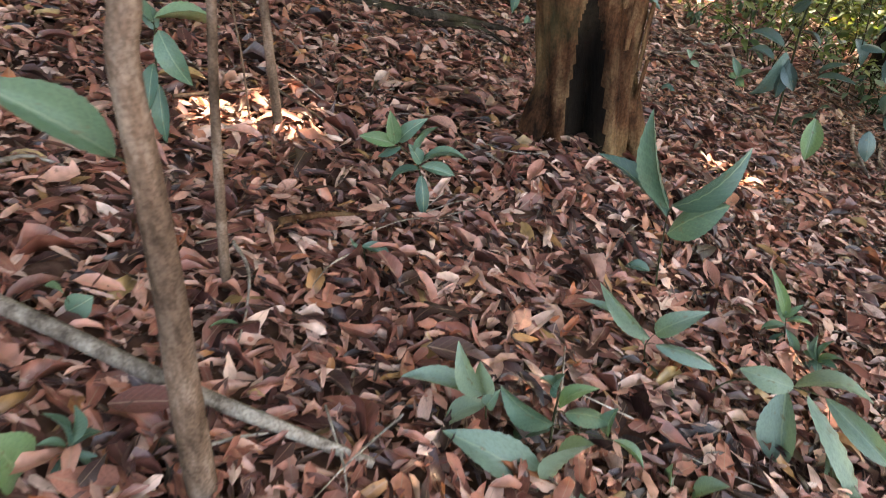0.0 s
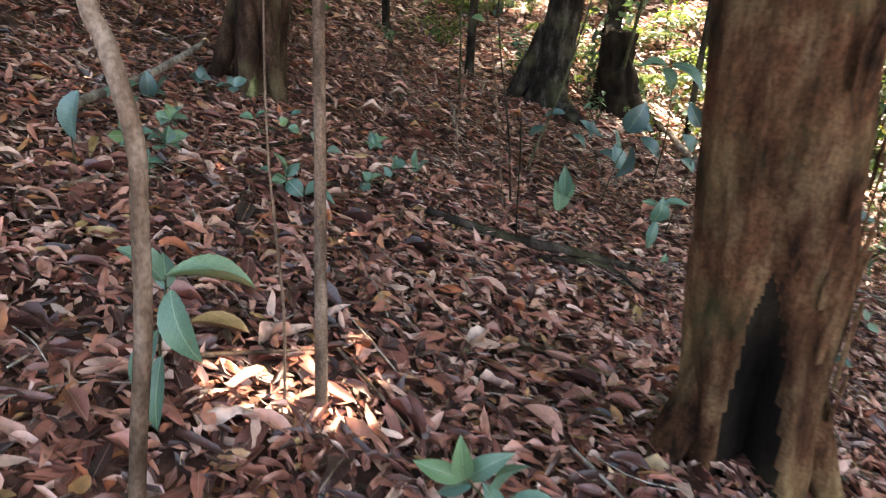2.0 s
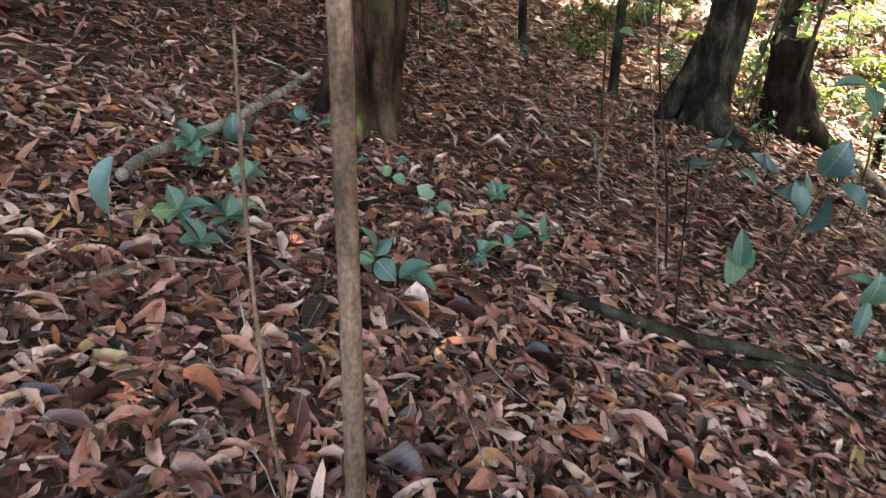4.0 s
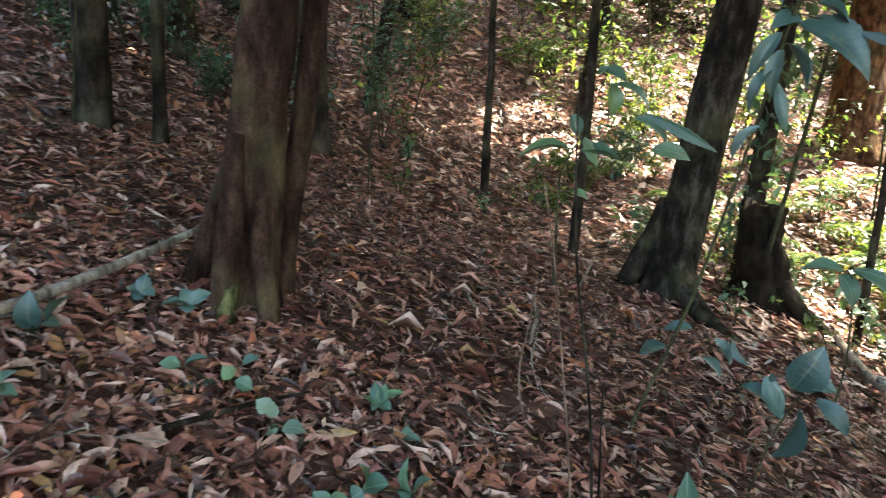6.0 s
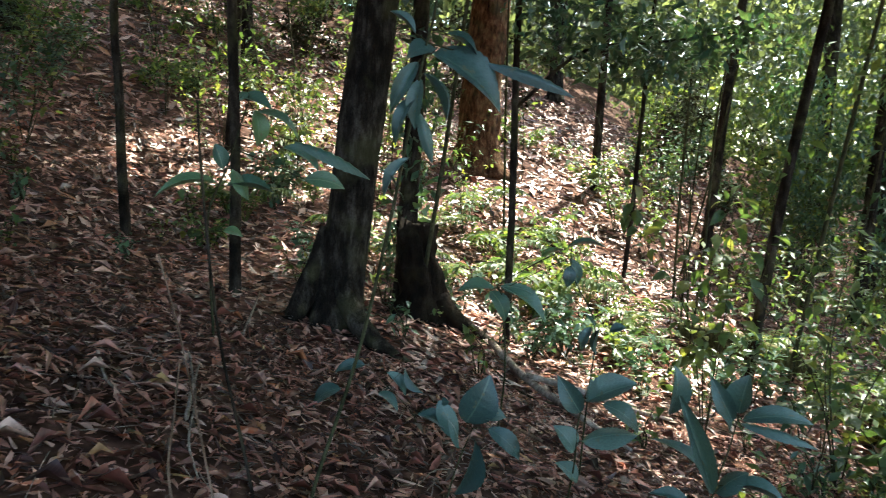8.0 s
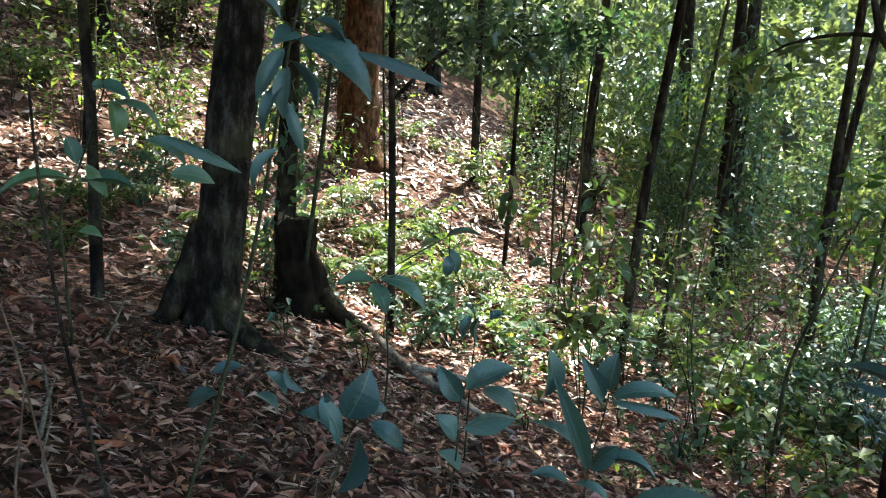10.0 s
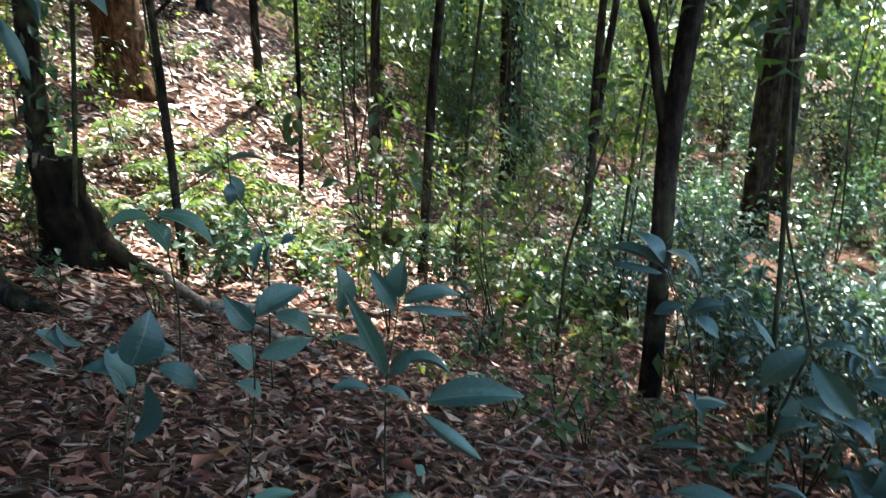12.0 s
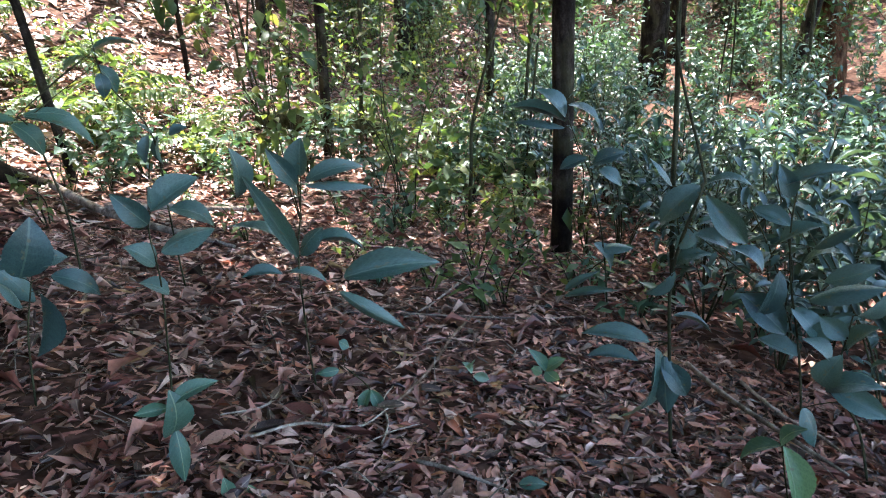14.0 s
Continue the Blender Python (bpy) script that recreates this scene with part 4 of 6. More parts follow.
bush_named("understorey_bush")
tall = [bush((x, y, ground_z(x, y)), t, w, k, s, m, "tall leafy understorey bush", stems=7, group="tall understorey", flat=1.0)
        for x, y, t, w, k, s, m in ((9.0, 18.0, 4.8, 1.8, 900, 0.15, MAT_BUSH), (13.0, 17.0, 5.5, 2.0, 1000, 0.15, MAT_BUSH_DARK), (16.0, 11.0, 5.0, 2.0, 1000, 0.16, MAT_BUSH_DARK), (-5.0, 19.0, 4.8, 1.9, 900, 0.15, MAT_BUSH))]
strew(tall, sector(22, 15.5, 25, 24, 82) + sector(24, 18, 26, -50, 22))
# unseen bushes added left of the walk to hold off sky light
strew(tall, [(-5.5, 3.3), (-4.5, 2.3), (-3.5, 1.3), (-6.9, 3.9), (-4.0, 0.2)], 0.65)
join_far("far_undergrowth", shady, sector(80, 19, 34, -55, 75), 1.3, "dark green undergrowth of the far wood")
join_far("far_undergrowth", sunny, sector(50, 19, 32, -25, 45), 1.2, "sunlit undergrowth of the far wood")
# distant wood in layers, its leaf colour paled to stand for haze
far_at = []
for x, y in sector(1400, 33, 54, -75, 95):
    far_at.append((x, y, ground_z(x, y) + 20 * rng.uniform(0.0, 1.0)))
v, f = cloud(far_at, 28, (2.2, 2.2, 1.5), 0.85, flat=0.9, gaps=False)
front = [(x, y, ground_z(x, y) + 14 * rng.uniform(0.0, 1.0)) for x, y in sector(760, 25, 33, -60, 85)]
v2, f2 = cloud(front, 62, (1.7, 1.7, 1.1), 0.36, flat=0.7, gaps=False)
v, f = np.concatenate([v, v2]), np.concatenate([f, f2 + len(v)])
back = [(x, y, ground_z(x, y) + 24 * rng.uniform(0.0, 1.0)) for x, y in sector(1000, 55, 75, -80, 100)]
v2, f2 = cloud(back, 24, (3.4, 3.4, 2.4), 2.3, flat=0.9, gaps=False)
v, f = np.concatenate([v, v2]), np.concatenate([f, f2 + len(v)])
tagged(new("far_wood", lay("far_wood", v, f, MAT_FAR_HAZED)), "green foliage of the distant wood, paled as by haze", "trees", kind="stuff")

# thin poles and climbers that stand among the shrubs
poles = []
for h, lean, r in ((4.5, 0.3, 0.016), (3.6, -0.4, 0.012), (5.5, 0.15, 0.024), (3.0, 0.7, 0.010)):
    pole = holder("thin_pole", (3.5 + h * 0.3, 9 + h, ground_z(3.5 + h * 0.3, 9 + h)), "thin bare understorey stem", "stem", "thin poles")
    part("stem", tube_mesh("stem", [(0, 0, -0.1), (lean * 0.15, 0.03, h * 0.35), (lean * 0.4, -0.05, h * 0.7), (lean, 0.05, h)], [r, r * 0.9, r * 0.8, r * 0.4], MAT_STEM, sides=7, rings=18, rough=0.1), pole)
    poles.append(pole)
strew(poles, sector(20, 8, 19, 10, 50) + sector(10, 8, 18, -28, 10) + sector(16, 7, 18, 45, 75) + sector(8, 6, 12, -60, -30), lean=13)

# ferns on the sunlit bank, each frond a part


def fern(place, fronds, reach):
    """Arching fronds with paired leaflets round one crown."""
    ob = holder("fern", place, "yellow-green fern with arching fronds on dry leaves", "fern", "ferns")
    for k in range(fronds):
        a = 2 * math.pi * (k + rng.uniform(-0.3, 0.3)) / fronds
        long = reach * rng.uniform(0.75, 1.1)
        out = Vector((math.cos(a), math.sin(a), 0))
        line = smooth_line([Vector((0, 0, -0.03)), out * (0.3 * long) + Vector((0, 0, 0.5 * long)), out * (0.7 * long) + Vector((0, 0, 0.62 * long)), out * long + Vector((0, 0, 0.45 * long))], 15)
        at, turn, size = [], [], []
        for i in range(3, 16):
            for sign in (-1, 1):
                at.append(tuple(line[i]))
                turn.append(a + sign * 1.2)
                size.append(long * 0.26 * math.sin(math.pi * (i - 1) / 15.5) + 0.015)
        n = len(at)
        v, f = many(LEAF_FAR, np.array(at), turn_arrays(np.array(turn), rng.normal(0.3, 0.12, n), rng.normal(0, 0.15, n)), np.array(size), np.array(size) * 0.34)
        tv, tf = tube(line[::3], [0.005, 0.002], sides=4, rings=8)
        part("frond", mesh_from("frond", v.tolist() + [tuple(q) for q in tv], f.tolist() + [tuple(i + len(v) for i in q) for q in tf], MAT_BUSH), ob)
    return ob


ferns = [fern((3.3, 13.6, ground_z(3.3, 13.6)), 9, 0.7), fern((2.2, 14.4, ground_z(2.2, 14.4)), 8, 0.85)]
strew(ferns, [(1.4, 13.3), (2.6, 12.9), (3.9, 12.8), (4.4, 14.2), (1.0, 14.8), (3.0, 15.6), (0.4, 13.2), (5.3, 13.8), (6.4, 12.9), (6.9, 10.9), (5.6, 10.6), (2.0, 16.2), (3.4, 11.9), (-0.6, 13.6), (-2.0, 13.2)], 0.95, 4)
strew(low, [(0.9, 12.6), (1.7, 12.4), (1.9, 13.6), (2.9, 14.5), (0.2, 14.2), (3.6, 13.1), (4.1, 13.6), (1.2, 15.4), (2.4, 11.9), (-1.2, 12.9), (-2.6, 12.6), (5.0, 12.9)], 1.2)

# ---- seedlings and young stems, each leaf a part ----


def leaf_mesh(name, mat, stations, bulge, teeth, pleats, bend, cup):
    """A ribbed leaf along x, 1 long and 1 wide."""
    v, f = [], []
    cols = (-1.0, -0.5, 0.0, 0.5, 1.0)
    for i in range(stations + 1):
        s = i / stations
        w = (math.sin(math.pi * s ** bulge) ** 0.7) * (1 - 0.45 * s ** 5) * (1 + (teeth if i % 2 else 0)) + 0.012
        for u in cols:
            z = bend * 4 * s * (1 - s) + cup * abs(u) * w * 0.12 + pleats * math.cos(2 * math.pi * (s * 8 - 1.1 * abs(u))) * (1 - abs(u) * 0.3) * (0.5 if u else -1.2) * w
            v.append((s - 0.03 * abs(u) * teeth, u * w * 0.5, z))
    for i in range(stations):
        for j in range(4):
            a = i * 5 + j
            f.append((a, a + 1, a + 6, a + 5))
    return mesh_from(name, v, f, mat, True)


LEAF_KINDS = {}
for mat in (MAT_GREEN, MAT_PALE, MAT_DARKLEAF, MAT_RIBBED):
    LEAF_KINDS[mat.name] = [leaf_mesh("leaf", mat, 22, u, 0.05, 0.008, b, c) for u, b, c in ((0.85, 0.12, 1.0), (1.0, 0.06, 1.6), (0.8, 0.19, 0.6), (0.95, 0.1, -0.8), (0.9, 0.15, 1.3))]


def plant(name, label, category, foot, mat, thick, stem, leaves, group="seedlings"):
    """stem: places of the stem above the foot; leaves: base, tip and width, all from the foot."""
    ob = holder(name, foot, label, category, group)
    vs, fs = [], []
    if name == "twig":
        thick *= 0.65

    def add(points, r0, r1, sides):
        v, f = tube(points, [r0, r1], sides=sides, rings=max(3, 3 * len(points)))
        o = len(vs)
        vs.extend(tuple(q) for q in v)
        fs.extend(tuple(i + o for i in q) for q in f)
    line = [Vector((0, 0, -0.04))] + [Vector(s) for s in stem]
    add(line, thick, thick * 0.5, 7)
    dense = smooth_line(line, 24)
    for bx, by, bz, tx, ty, tz, w in leaves:
        base = Vector((bx, by, bz))
        near = min(dense, key=lambda q: (q - base).length)
        if (near - base).length > 0.006:
            add([near, near.lerp(base, 0.5) + Vector((0, 0, 0.006)), base], thick * 0.4, thick * 0.3, 5)
    part("stem", mesh_from("stem", vs, fs, MAT_STEM if name != "twig" else MAT_BARK_DARK if "dark" in label else MAT_BARK_THIN, True), ob)
    for i, (bx, by, bz, tx, ty, tz, w) in enumerate(leaves):
        base, tip = Vector((bx, by, bz)), Vector((tx, ty, tz))
        ax = (tip - base)
        long = ax.length
        ax.normalize()
        to_eye = Vector((-foot[0], 1.0 - foot[1], 0)).normalized()
        up = Vector((0, 0, 1)) * 0.8 + to_eye * 0.42 + Vector(rng.normal(0, 0.3, 3))
        side = up.cross(ax).normalized()
        over = ax.cross(side)
        kinds = LEAF_KINDS[mat.name]
        lf = part("leaf", kinds[i % len(kinds)], ob)
        lf.matrix_local = Matrix(((ax.x * long, side.x * w * 0.88, over.x * long, bx), (ax.y * long, side.y * w * 0.88, over.y * long, by), (ax.z * long, side.z * w * 0.88, over.z * long, bz), (0, 0, 0, 1)))
    return ob


plant("seedling", "low seedling with toothed blue-green leaves on dry leaves", "seedling", (-0.052, 1.952, 0.229), MAT_GREEN, 0.004, [(-0.005, 0, 0.169), (-0.071, -0.002, 0.26)],
      [(-0.08, -0.002, 0.26, -0.193, -0.005, 0.289, 0.05),
       (-0.08, -0.002, 0.26, -0.094, -0.003, 0.375, 0.05),
       (-0.071, -0.002, 0.27, 0.023, 0.001, 0.348, 0.054),
       (-0.062, -0.002, 0.251, -0.138, -0.004, 0.214, 0.047),
       (0, 0, 0.19, 0.154, 0.004, 0.201, 0.051),
       (0, 0, 0.19, -0.041, -0.001, 0.261, 0.048),
       (0, 0, 0.18, 0.11, 0.003, 0.145, 0.051),
       (0, 0, 0.169, -0.105, -0.003, 0.11, 0.051),
       (0, 0, 0.149, 0.01, -0.05, 0.014, 0.052),
       (-0.009, 0, 0.2, 0.058, 0.002, 0.319, 0.051)])
plant("seedling", "seedling with four long upright leaves before the big tree", "seedling", (0.749, 1.803, 0.003), MAT_GREEN, 0.004, [(-0.015, 0.006, 0.128), (-0.025, 0.01, 0.315)],
      [(-0.025, 0.01, 0.315, -0.246, 0.124, 0.478, 0.075),
       (-0.023, 0.01, 0.347, -0.114, 0.08, 0.653, 0.078),
       (-0.017, 0.007, 0.359, 0.151, -0.041, 0.591, 0.096),
       (-0.013, 0.006, 0.254, 0.109, -0.099, 0.43, 0.125),
       (-0.035, 0.015, 0.098, -0.112, 0.047, 0.091, 0.047)])
plant("seedling", "seedling with pale narrow arching leaves", "seedling", (0.613, 1.424, 0.039), MAT_PALE, 0.004, [(-0.013, 0.006, 0.096)],
      [(-0.015, 0.007, 0.091, -0.206, 0.089, 0.195, 0.041),
       (-0.006, 0.003, 0.122, -0.157, 0.068, 0.271, 0.054),
       (0.004, -0.002, 0.147, 0.113, -0.049, 0.27, 0.067),
       (0.011, -0.005, 0.107, 0.173, -0.074, 0.078, 0.061),
       (0.002, -0.001, 0.036, 0.175, -0.162, -0.199, 0.086)])
plant("seedling", "leafy pale green seedling among dry leaves", "seedling", (0.123, 1.042, 0.201), MAT_PALE, 0.004, [(-0.007, 0.001, 0.134)],
      [(-0.014, 0.002, 0.143, -0.073, 0.009, 0.301, 0.059),
       (-0.026, 0.003, 0.132, -0.198, 0.023, 0.177, 0.059),
       (-0.007, 0.001, 0.116, -0.1, -0.019, 0.055, 0.067),
       (-0.001, 0, 0.135, -0.025, 0.003, 0.246, 0.051),
       (-0.004, 0, 0.107, 0.022, -0.003, 0.166, 0.039)])
plant("seedling", "seedling with broad pale leaves at the ground", "seedling", (0.262, 0.913, 0.163), MAT_PALE, 0.004, [(-0.015, 0.004, 0.03)],
      [(-0.021, 0.006, 0.028, -0.243, 0.07, 0.135, 0.103),
       (-0.009, 0.003, 0.033, 0.064, -0.018, 0.203, 0.103),
       (-0.021, 0.006, 0.007, -0.196, 0.004, -0.114, 0.067),
       (-0.003, 0.001, 0.029, 0.085, -0.076, 0.033, 0.066)])
plant("seedling", "bushy seedling with toothed green leaves", "seedling", (0.275, 1.039, 0.157), MAT_GREEN, 0.004, [(-0.003, 0.001, 0.119), (0.001, 0, 0.213)],
      [(0, 0, 0.097, -0.126, 0.033, 0.189, 0.081),
       (-0.004, 0.001, 0.184, 0.007, -0.002, 0.264, 0.039),
       (0.006, -0.001, 0.156, 0.08, -0.021, 0.241, 0.047),
       (0.019, -0.005, 0.142, 0.122, -0.032, 0.141, 0.069),
       (-0.007, 0.002, 0.211, -0.045, 0.012, 0.238, 0.031),
       (0.117, -0.031, 0.097, 0.125, -0.033, 0.194, 0.049),
       (0.13, -0.034, 0.086, 0.195, -0.083, 0.049, 0.043),
       (-0.005, 0.001, 0.079, -0.104, -0.004, 0.018, 0.054)])
plant("seedling", "seedling with large drooping grey-green leaves", "seedling", (0.764, 1.366, -0.003), MAT_PALE, 0.003, [(0.065, -0.037, 0.106), (0.188, -0.105, 0.149), (0.258, -0.145, 0.155)],
      [(0.188, -0.105, 0.149, 0.066, -0.037, 0.15, 0.075),
       (0.176, -0.098, 0.135, 0.176, -0.213, -0.059, 0.113),
       (0.187, -0.105, 0.153, 0.344, -0.192, 0.187, 0.102),
       (0.22, -0.123, 0.141, 0.364, -0.318, -0.125, 0.082),
       (0.255, -0.143, 0.153, 0.405, -0.284, 0.044, 0.068),
       (0.29, -0.162, 0.054, 0.324, -0.239, -0.216, 0.06)])
plant("seedling", "small narrow-leaved blue-green seedling", "seedling", (1.195, 1.687, -0.142), MAT_GREEN, 0.004, [(-0.032, 0.023, 0.121)],
      [(-0.03, 0.021, 0.11, -0.083, 0.059, 0.057, 0.034),
       (-0.032, 0.023, 0.121, 0.03, -0.021, 0.147, 0.034),
       (-0.038, 0.027, 0.142, -0.114, 0.081, 0.306, 0.038),
       (-0.031, 0.022, 0.117, -0.077, 0.054, 0.196, 0.032),
       (-0.026, 0.018, 0.095, 0.017, -0.012, -0.011, 0.038),
       (-0.045, 0.032, 0.138, -0.007, 0.005, 0.215, 0.029),
       (-0.022, 0.015, 0.077, -0.05, 0.035, 0.006, 0.03)])
plant("seedling", "small narrow-leaved blue-green seedling", "seedling", (1.269, 1.596, -0.161), MAT_GREEN, 0.004, [(-0.014, 0.011, 0.056)],
      [(-0.015, 0.012, 0.06, 0.014, -0.049, 0.13, 0.03),
       (-0.015, 0.012, 0.06, 0.013, -0.049, 0.087, 0.03),
       (-0.015, 0.012, 0.06, -0.023, -0.02, 0.034, 0.03),
       (-0.015, 0.012, 0.06, -0.069, 0.016, 0.021, 0.03),
       (-0.015, 0.012, 0.06, -0.038, 0.068, 0.048, 0.03),
       (-0.015, 0.012, 0.06, -0.042, 0.071, 0.101, 0.03),
       (-0.015, 0.012, 0.06, -0.021, 0.055, 0.14, 0.03),
       (-0.015, 0.012, 0.06, 0.017, 0.024, 0.143, 0.03)])
plant("seedling", "pale broad-leaved seedling at the path edge", "seedling", (0.608, 0.982, 0.055), MAT_PALE, 0.004, [(-0.002, 0.001, 0.001)],
      [(-0.004, 0.002, -0.001, -0.046, 0.028, 0.102, 0.07),
       (0.009, -0.006, 0.009, 0.063, -0.039, 0.108, 0.063)])
plant("seedling", "blue-green narrow-leaved seedling on the slope", "seedling", (-0.655, 0.775, 0.450), MAT_GREEN, 0.004, [(0.007, 0.006, 0.033)],
      [(0.009, 0.007, 0.039, -0.003, -0.002, 0.136, 0.03),
       (0.009, 0.007, 0.039, 0.035, 0.029, 0.124, 0.03),
       (0.012, 0.01, 0.036, 0.054, 0.045, 0.033, 0.031),
       (0.006, 0.005, 0.026, -0.005, -0.044, 0.006, 0.031),
       (0.009, 0.008, 0.023, 0.045, -0.001, -0.049, 0.031),
       (0.007, 0.006, 0.033, -0.025, -0.021, 0.075, 0.026)])
plant("seedling", "single round green leaf on a short stalk", "seedling", (-0.709, 0.712, 0.469), MAT_GREEN, 0.004, [(0.004, 0.004, 0.014)],
      [(0.004, 0.004, 0.014, -0.006, -0.006, 0.137, 0.111)])
plant("seedling", "tiny seedling with lobed bright green leaf", "seedling", (-0.777, 1.129, 0.477), MAT_GREEN, 0.004, [(-0.003, -0.002, 0.026)],
      [(-0.014, -0.009, 0.029, 0.034, 0.023, 0.045, 0.067),
       (-0.008, -0.006, 0.077, -0.031, -0.021, 0.11, 0.044)])
plant("seedling", "tiny green seedling on the litter", "seedling", (-0.504, 1.157, 0.391), MAT_GREEN, 0.004, [(-0.001, -0.001, 0.037)],
      [(-0.005, -0.002, 0.042, 0.058, 0.025, 0.022, 0.043)])
plant("seedling", "tiny green seedling on the litter", "seedling", (-0.200, 1.612, 0.282), MAT_GREEN, 0.004, [(-0.011, -0.001, 0.05)],
      [(-0.014, -0.002, 0.054, 0.069, 0.009, 0.005, 0.046),
       (-0.014, -0.002, 0.054, -0.044, -0.005, 0.088, 0.029)])
plant("seedling", "seedling with four broad flat leaves below sapling", "seedling", (-0.865, 1.951, 0.468), MAT_GREEN, 0.004, [(0.023, 0.02, 0.212), (0.044, 0.038, 0.368)],
      [(0.039, 0.034, 0.379, -0.023, -0.02, 0.467, 0.072),
       (0.046, 0.04, 0.389, 0.192, 0.167, 0.321, 0.079),
       (0.05, 0.044, 0.354, 0.123, 0.028, 0.191, 0.084),
       (0.043, 0.037, 0.356, 0.016, 0.08, 0.425, 0.057),
       (0.023, 0.02, 0.263, 0.003, -0.05, 0.135, 0.054),
       (0.025, 0.022, 0.198, 0.028, -0.028, 0.026, 0.055)])
plant("seedling", "stalk with one dark hanging leaf on the slope", "seedling", (-1.844, 3.001, 0.717), MAT_DARKLEAF, 0.004, [(0.001, 0.001, 0.183), (0.033, 0.029, 0.325)],
      [(0.033, 0.029, 0.325, 0.008, 0.007, 0.13, 0.106)])
plant("seedling", "pale leafy seedling on the slope", "seedling", (-2.115, 3.664, 0.767), MAT_GREEN, 0.004, [(0.016, 0.013, 0.161)],
      [(0.011, 0.008, 0.162, 0.062, 0.087, 0.189, 0.066),
       (0.011, 0.008, 0.162, 0.045, -0.003, 0.135, 0.066),
       (0.011, 0.008, 0.162, -0.019, -0.053, 0.136, 0.066),
       (0.011, 0.008, 0.162, -0.027, -0.059, 0.175, 0.066),
       (0.011, 0.008, 0.162, -0.048, 0.001, 0.24, 0.066),
       (0.011, 0.008, 0.162, 0.032, 0.063, 0.223, 0.066),
       (0.023, 0.018, 0.099, 0.051, 0.078, 0.127, 0.056),
       (0.023, 0.018, 0.099, 0.023, -0.02, 0.076, 0.056),
       (0.023, 0.018, 0.099, -0.007, -0.043, 0.104, 0.056),
       (0.023, 0.018, 0.099, 0.009, 0.045, 0.151, 0.056)])
plant("seedling", "pale leafy seedling on the slope", "seedling", (-1.877, 3.678, 0.696), MAT_GREEN, 0.004, [(0.01, 0.007, 0.114)],
      [(0.01, 0.007, 0.114, 0.093, 0.027, 0.118, 0.064),
       (0.01, 0.007, 0.114, 0.037, -0.011, 0.089, 0.064),
       (0.01, 0.007, 0.114, -0.01, -0.044, 0.095, 0.064),
       (0.01, 0.007, 0.114, -0.061, -0.005, 0.143, 0.064),
       (0.01, 0.007, 0.114, -0.021, 0.023, 0.187, 0.064),
       (0.01, 0.007, 0.114, 0.045, 0.067, 0.17, 0.064)])
plant("twig", "thin bare upright twig on the litter", "twig", (-0.344, 4.524, 0.206), MAT_GREEN, 0.006, [(-0.054, -0.004, 0.433), (-0.109, -0.009, 0.796), (-0.151, -0.012, 1.057), (-0.195, -0.015, 1.255)],
      [])
plant("twig", "thin bare upright twig by pale sapling", "twig", (-0.654, 2.191, 0.395), MAT_GREEN, 0.006, [(0.01, 0.005, 0.274), (0.001, 0.001, 0.503), (-0.007, -0.003, 0.66), (-0.008, -0.004, 0.825), (-0.005, -0.003, 0.964), (-0.001, -0.001, 1.075)],
      [])
plant("seedling", "low clump of broad green leaves on the slope", "seedling", (-1.697, 3.207, 0.663), MAT_GREEN, 0.004, [(-0.001, -0.001, 0.085), (-0.03, -0.038, 0.183), (0.056, 0.071, 0.138)],
      [(-0.03, -0.038, 0.183, 0.054, 0.019, 0.193, 0.058),
       (-0.03, -0.038, 0.183, 0.007, -0.04, 0.154, 0.058),
       (-0.03, -0.038, 0.183, -0.03, -0.088, 0.155, 0.058),
       (-0.03, -0.038, 0.183, -0.059, -0.124, 0.202, 0.058),
       (-0.03, -0.038, 0.183, -0.066, -0.035, 0.261, 0.058),
       (-0.03, -0.038, 0.183, -0.034, 0.007, 0.247, 0.058),
       (0.056, 0.071, 0.138, 0.102, 0.178, 0.162, 0.062),
       (0.056, 0.071, 0.138, 0.116, 0.098, 0.102, 0.062),
       (0.056, 0.071, 0.138, 0.044, 0.006, 0.129, 0.062),
       (0.056, 0.071, 0.138, 0.03, -0.011, 0.171, 0.062),
       (0.056, 0.071, 0.138, -0.002, 0.046, 0.214, 0.062),
       (0.056, 0.071, 0.138, 0.052, 0.115, 0.207, 0.062),
       (0.003, 0.004, 0.067, 0.069, 0.038, 0.063, 0.059),
       (0.003, 0.004, 0.067, 0.038, -0.001, 0.029, 0.059),
       (0.003, 0.004, 0.067, -0.022, -0.077, 0.078, 0.059),
       (0.003, 0.004, 0.067, -0.052, -0.016, 0.151, 0.059),
       (0.003, 0.004, 0.067, -0.019, 0.025, 0.141, 0.059)])
plant("seedling", "dark leafy seedling at the fluted roots", "seedling", (-2.244, 4.113, 0.785), MAT_DARKLEAF, 0.004, [(0.002, 0.002, 0.049)],
      [(-0.01, -0.01, 0.037, -0.009, -0.009, 0.187, 0.1),
       (0.027, 0.026, 0.071, 0.082, 0.08, 0.159, 0.09),
       (0.013, 0.013, 0.06, 0.059, 0.058, 0.045, 0.075)])
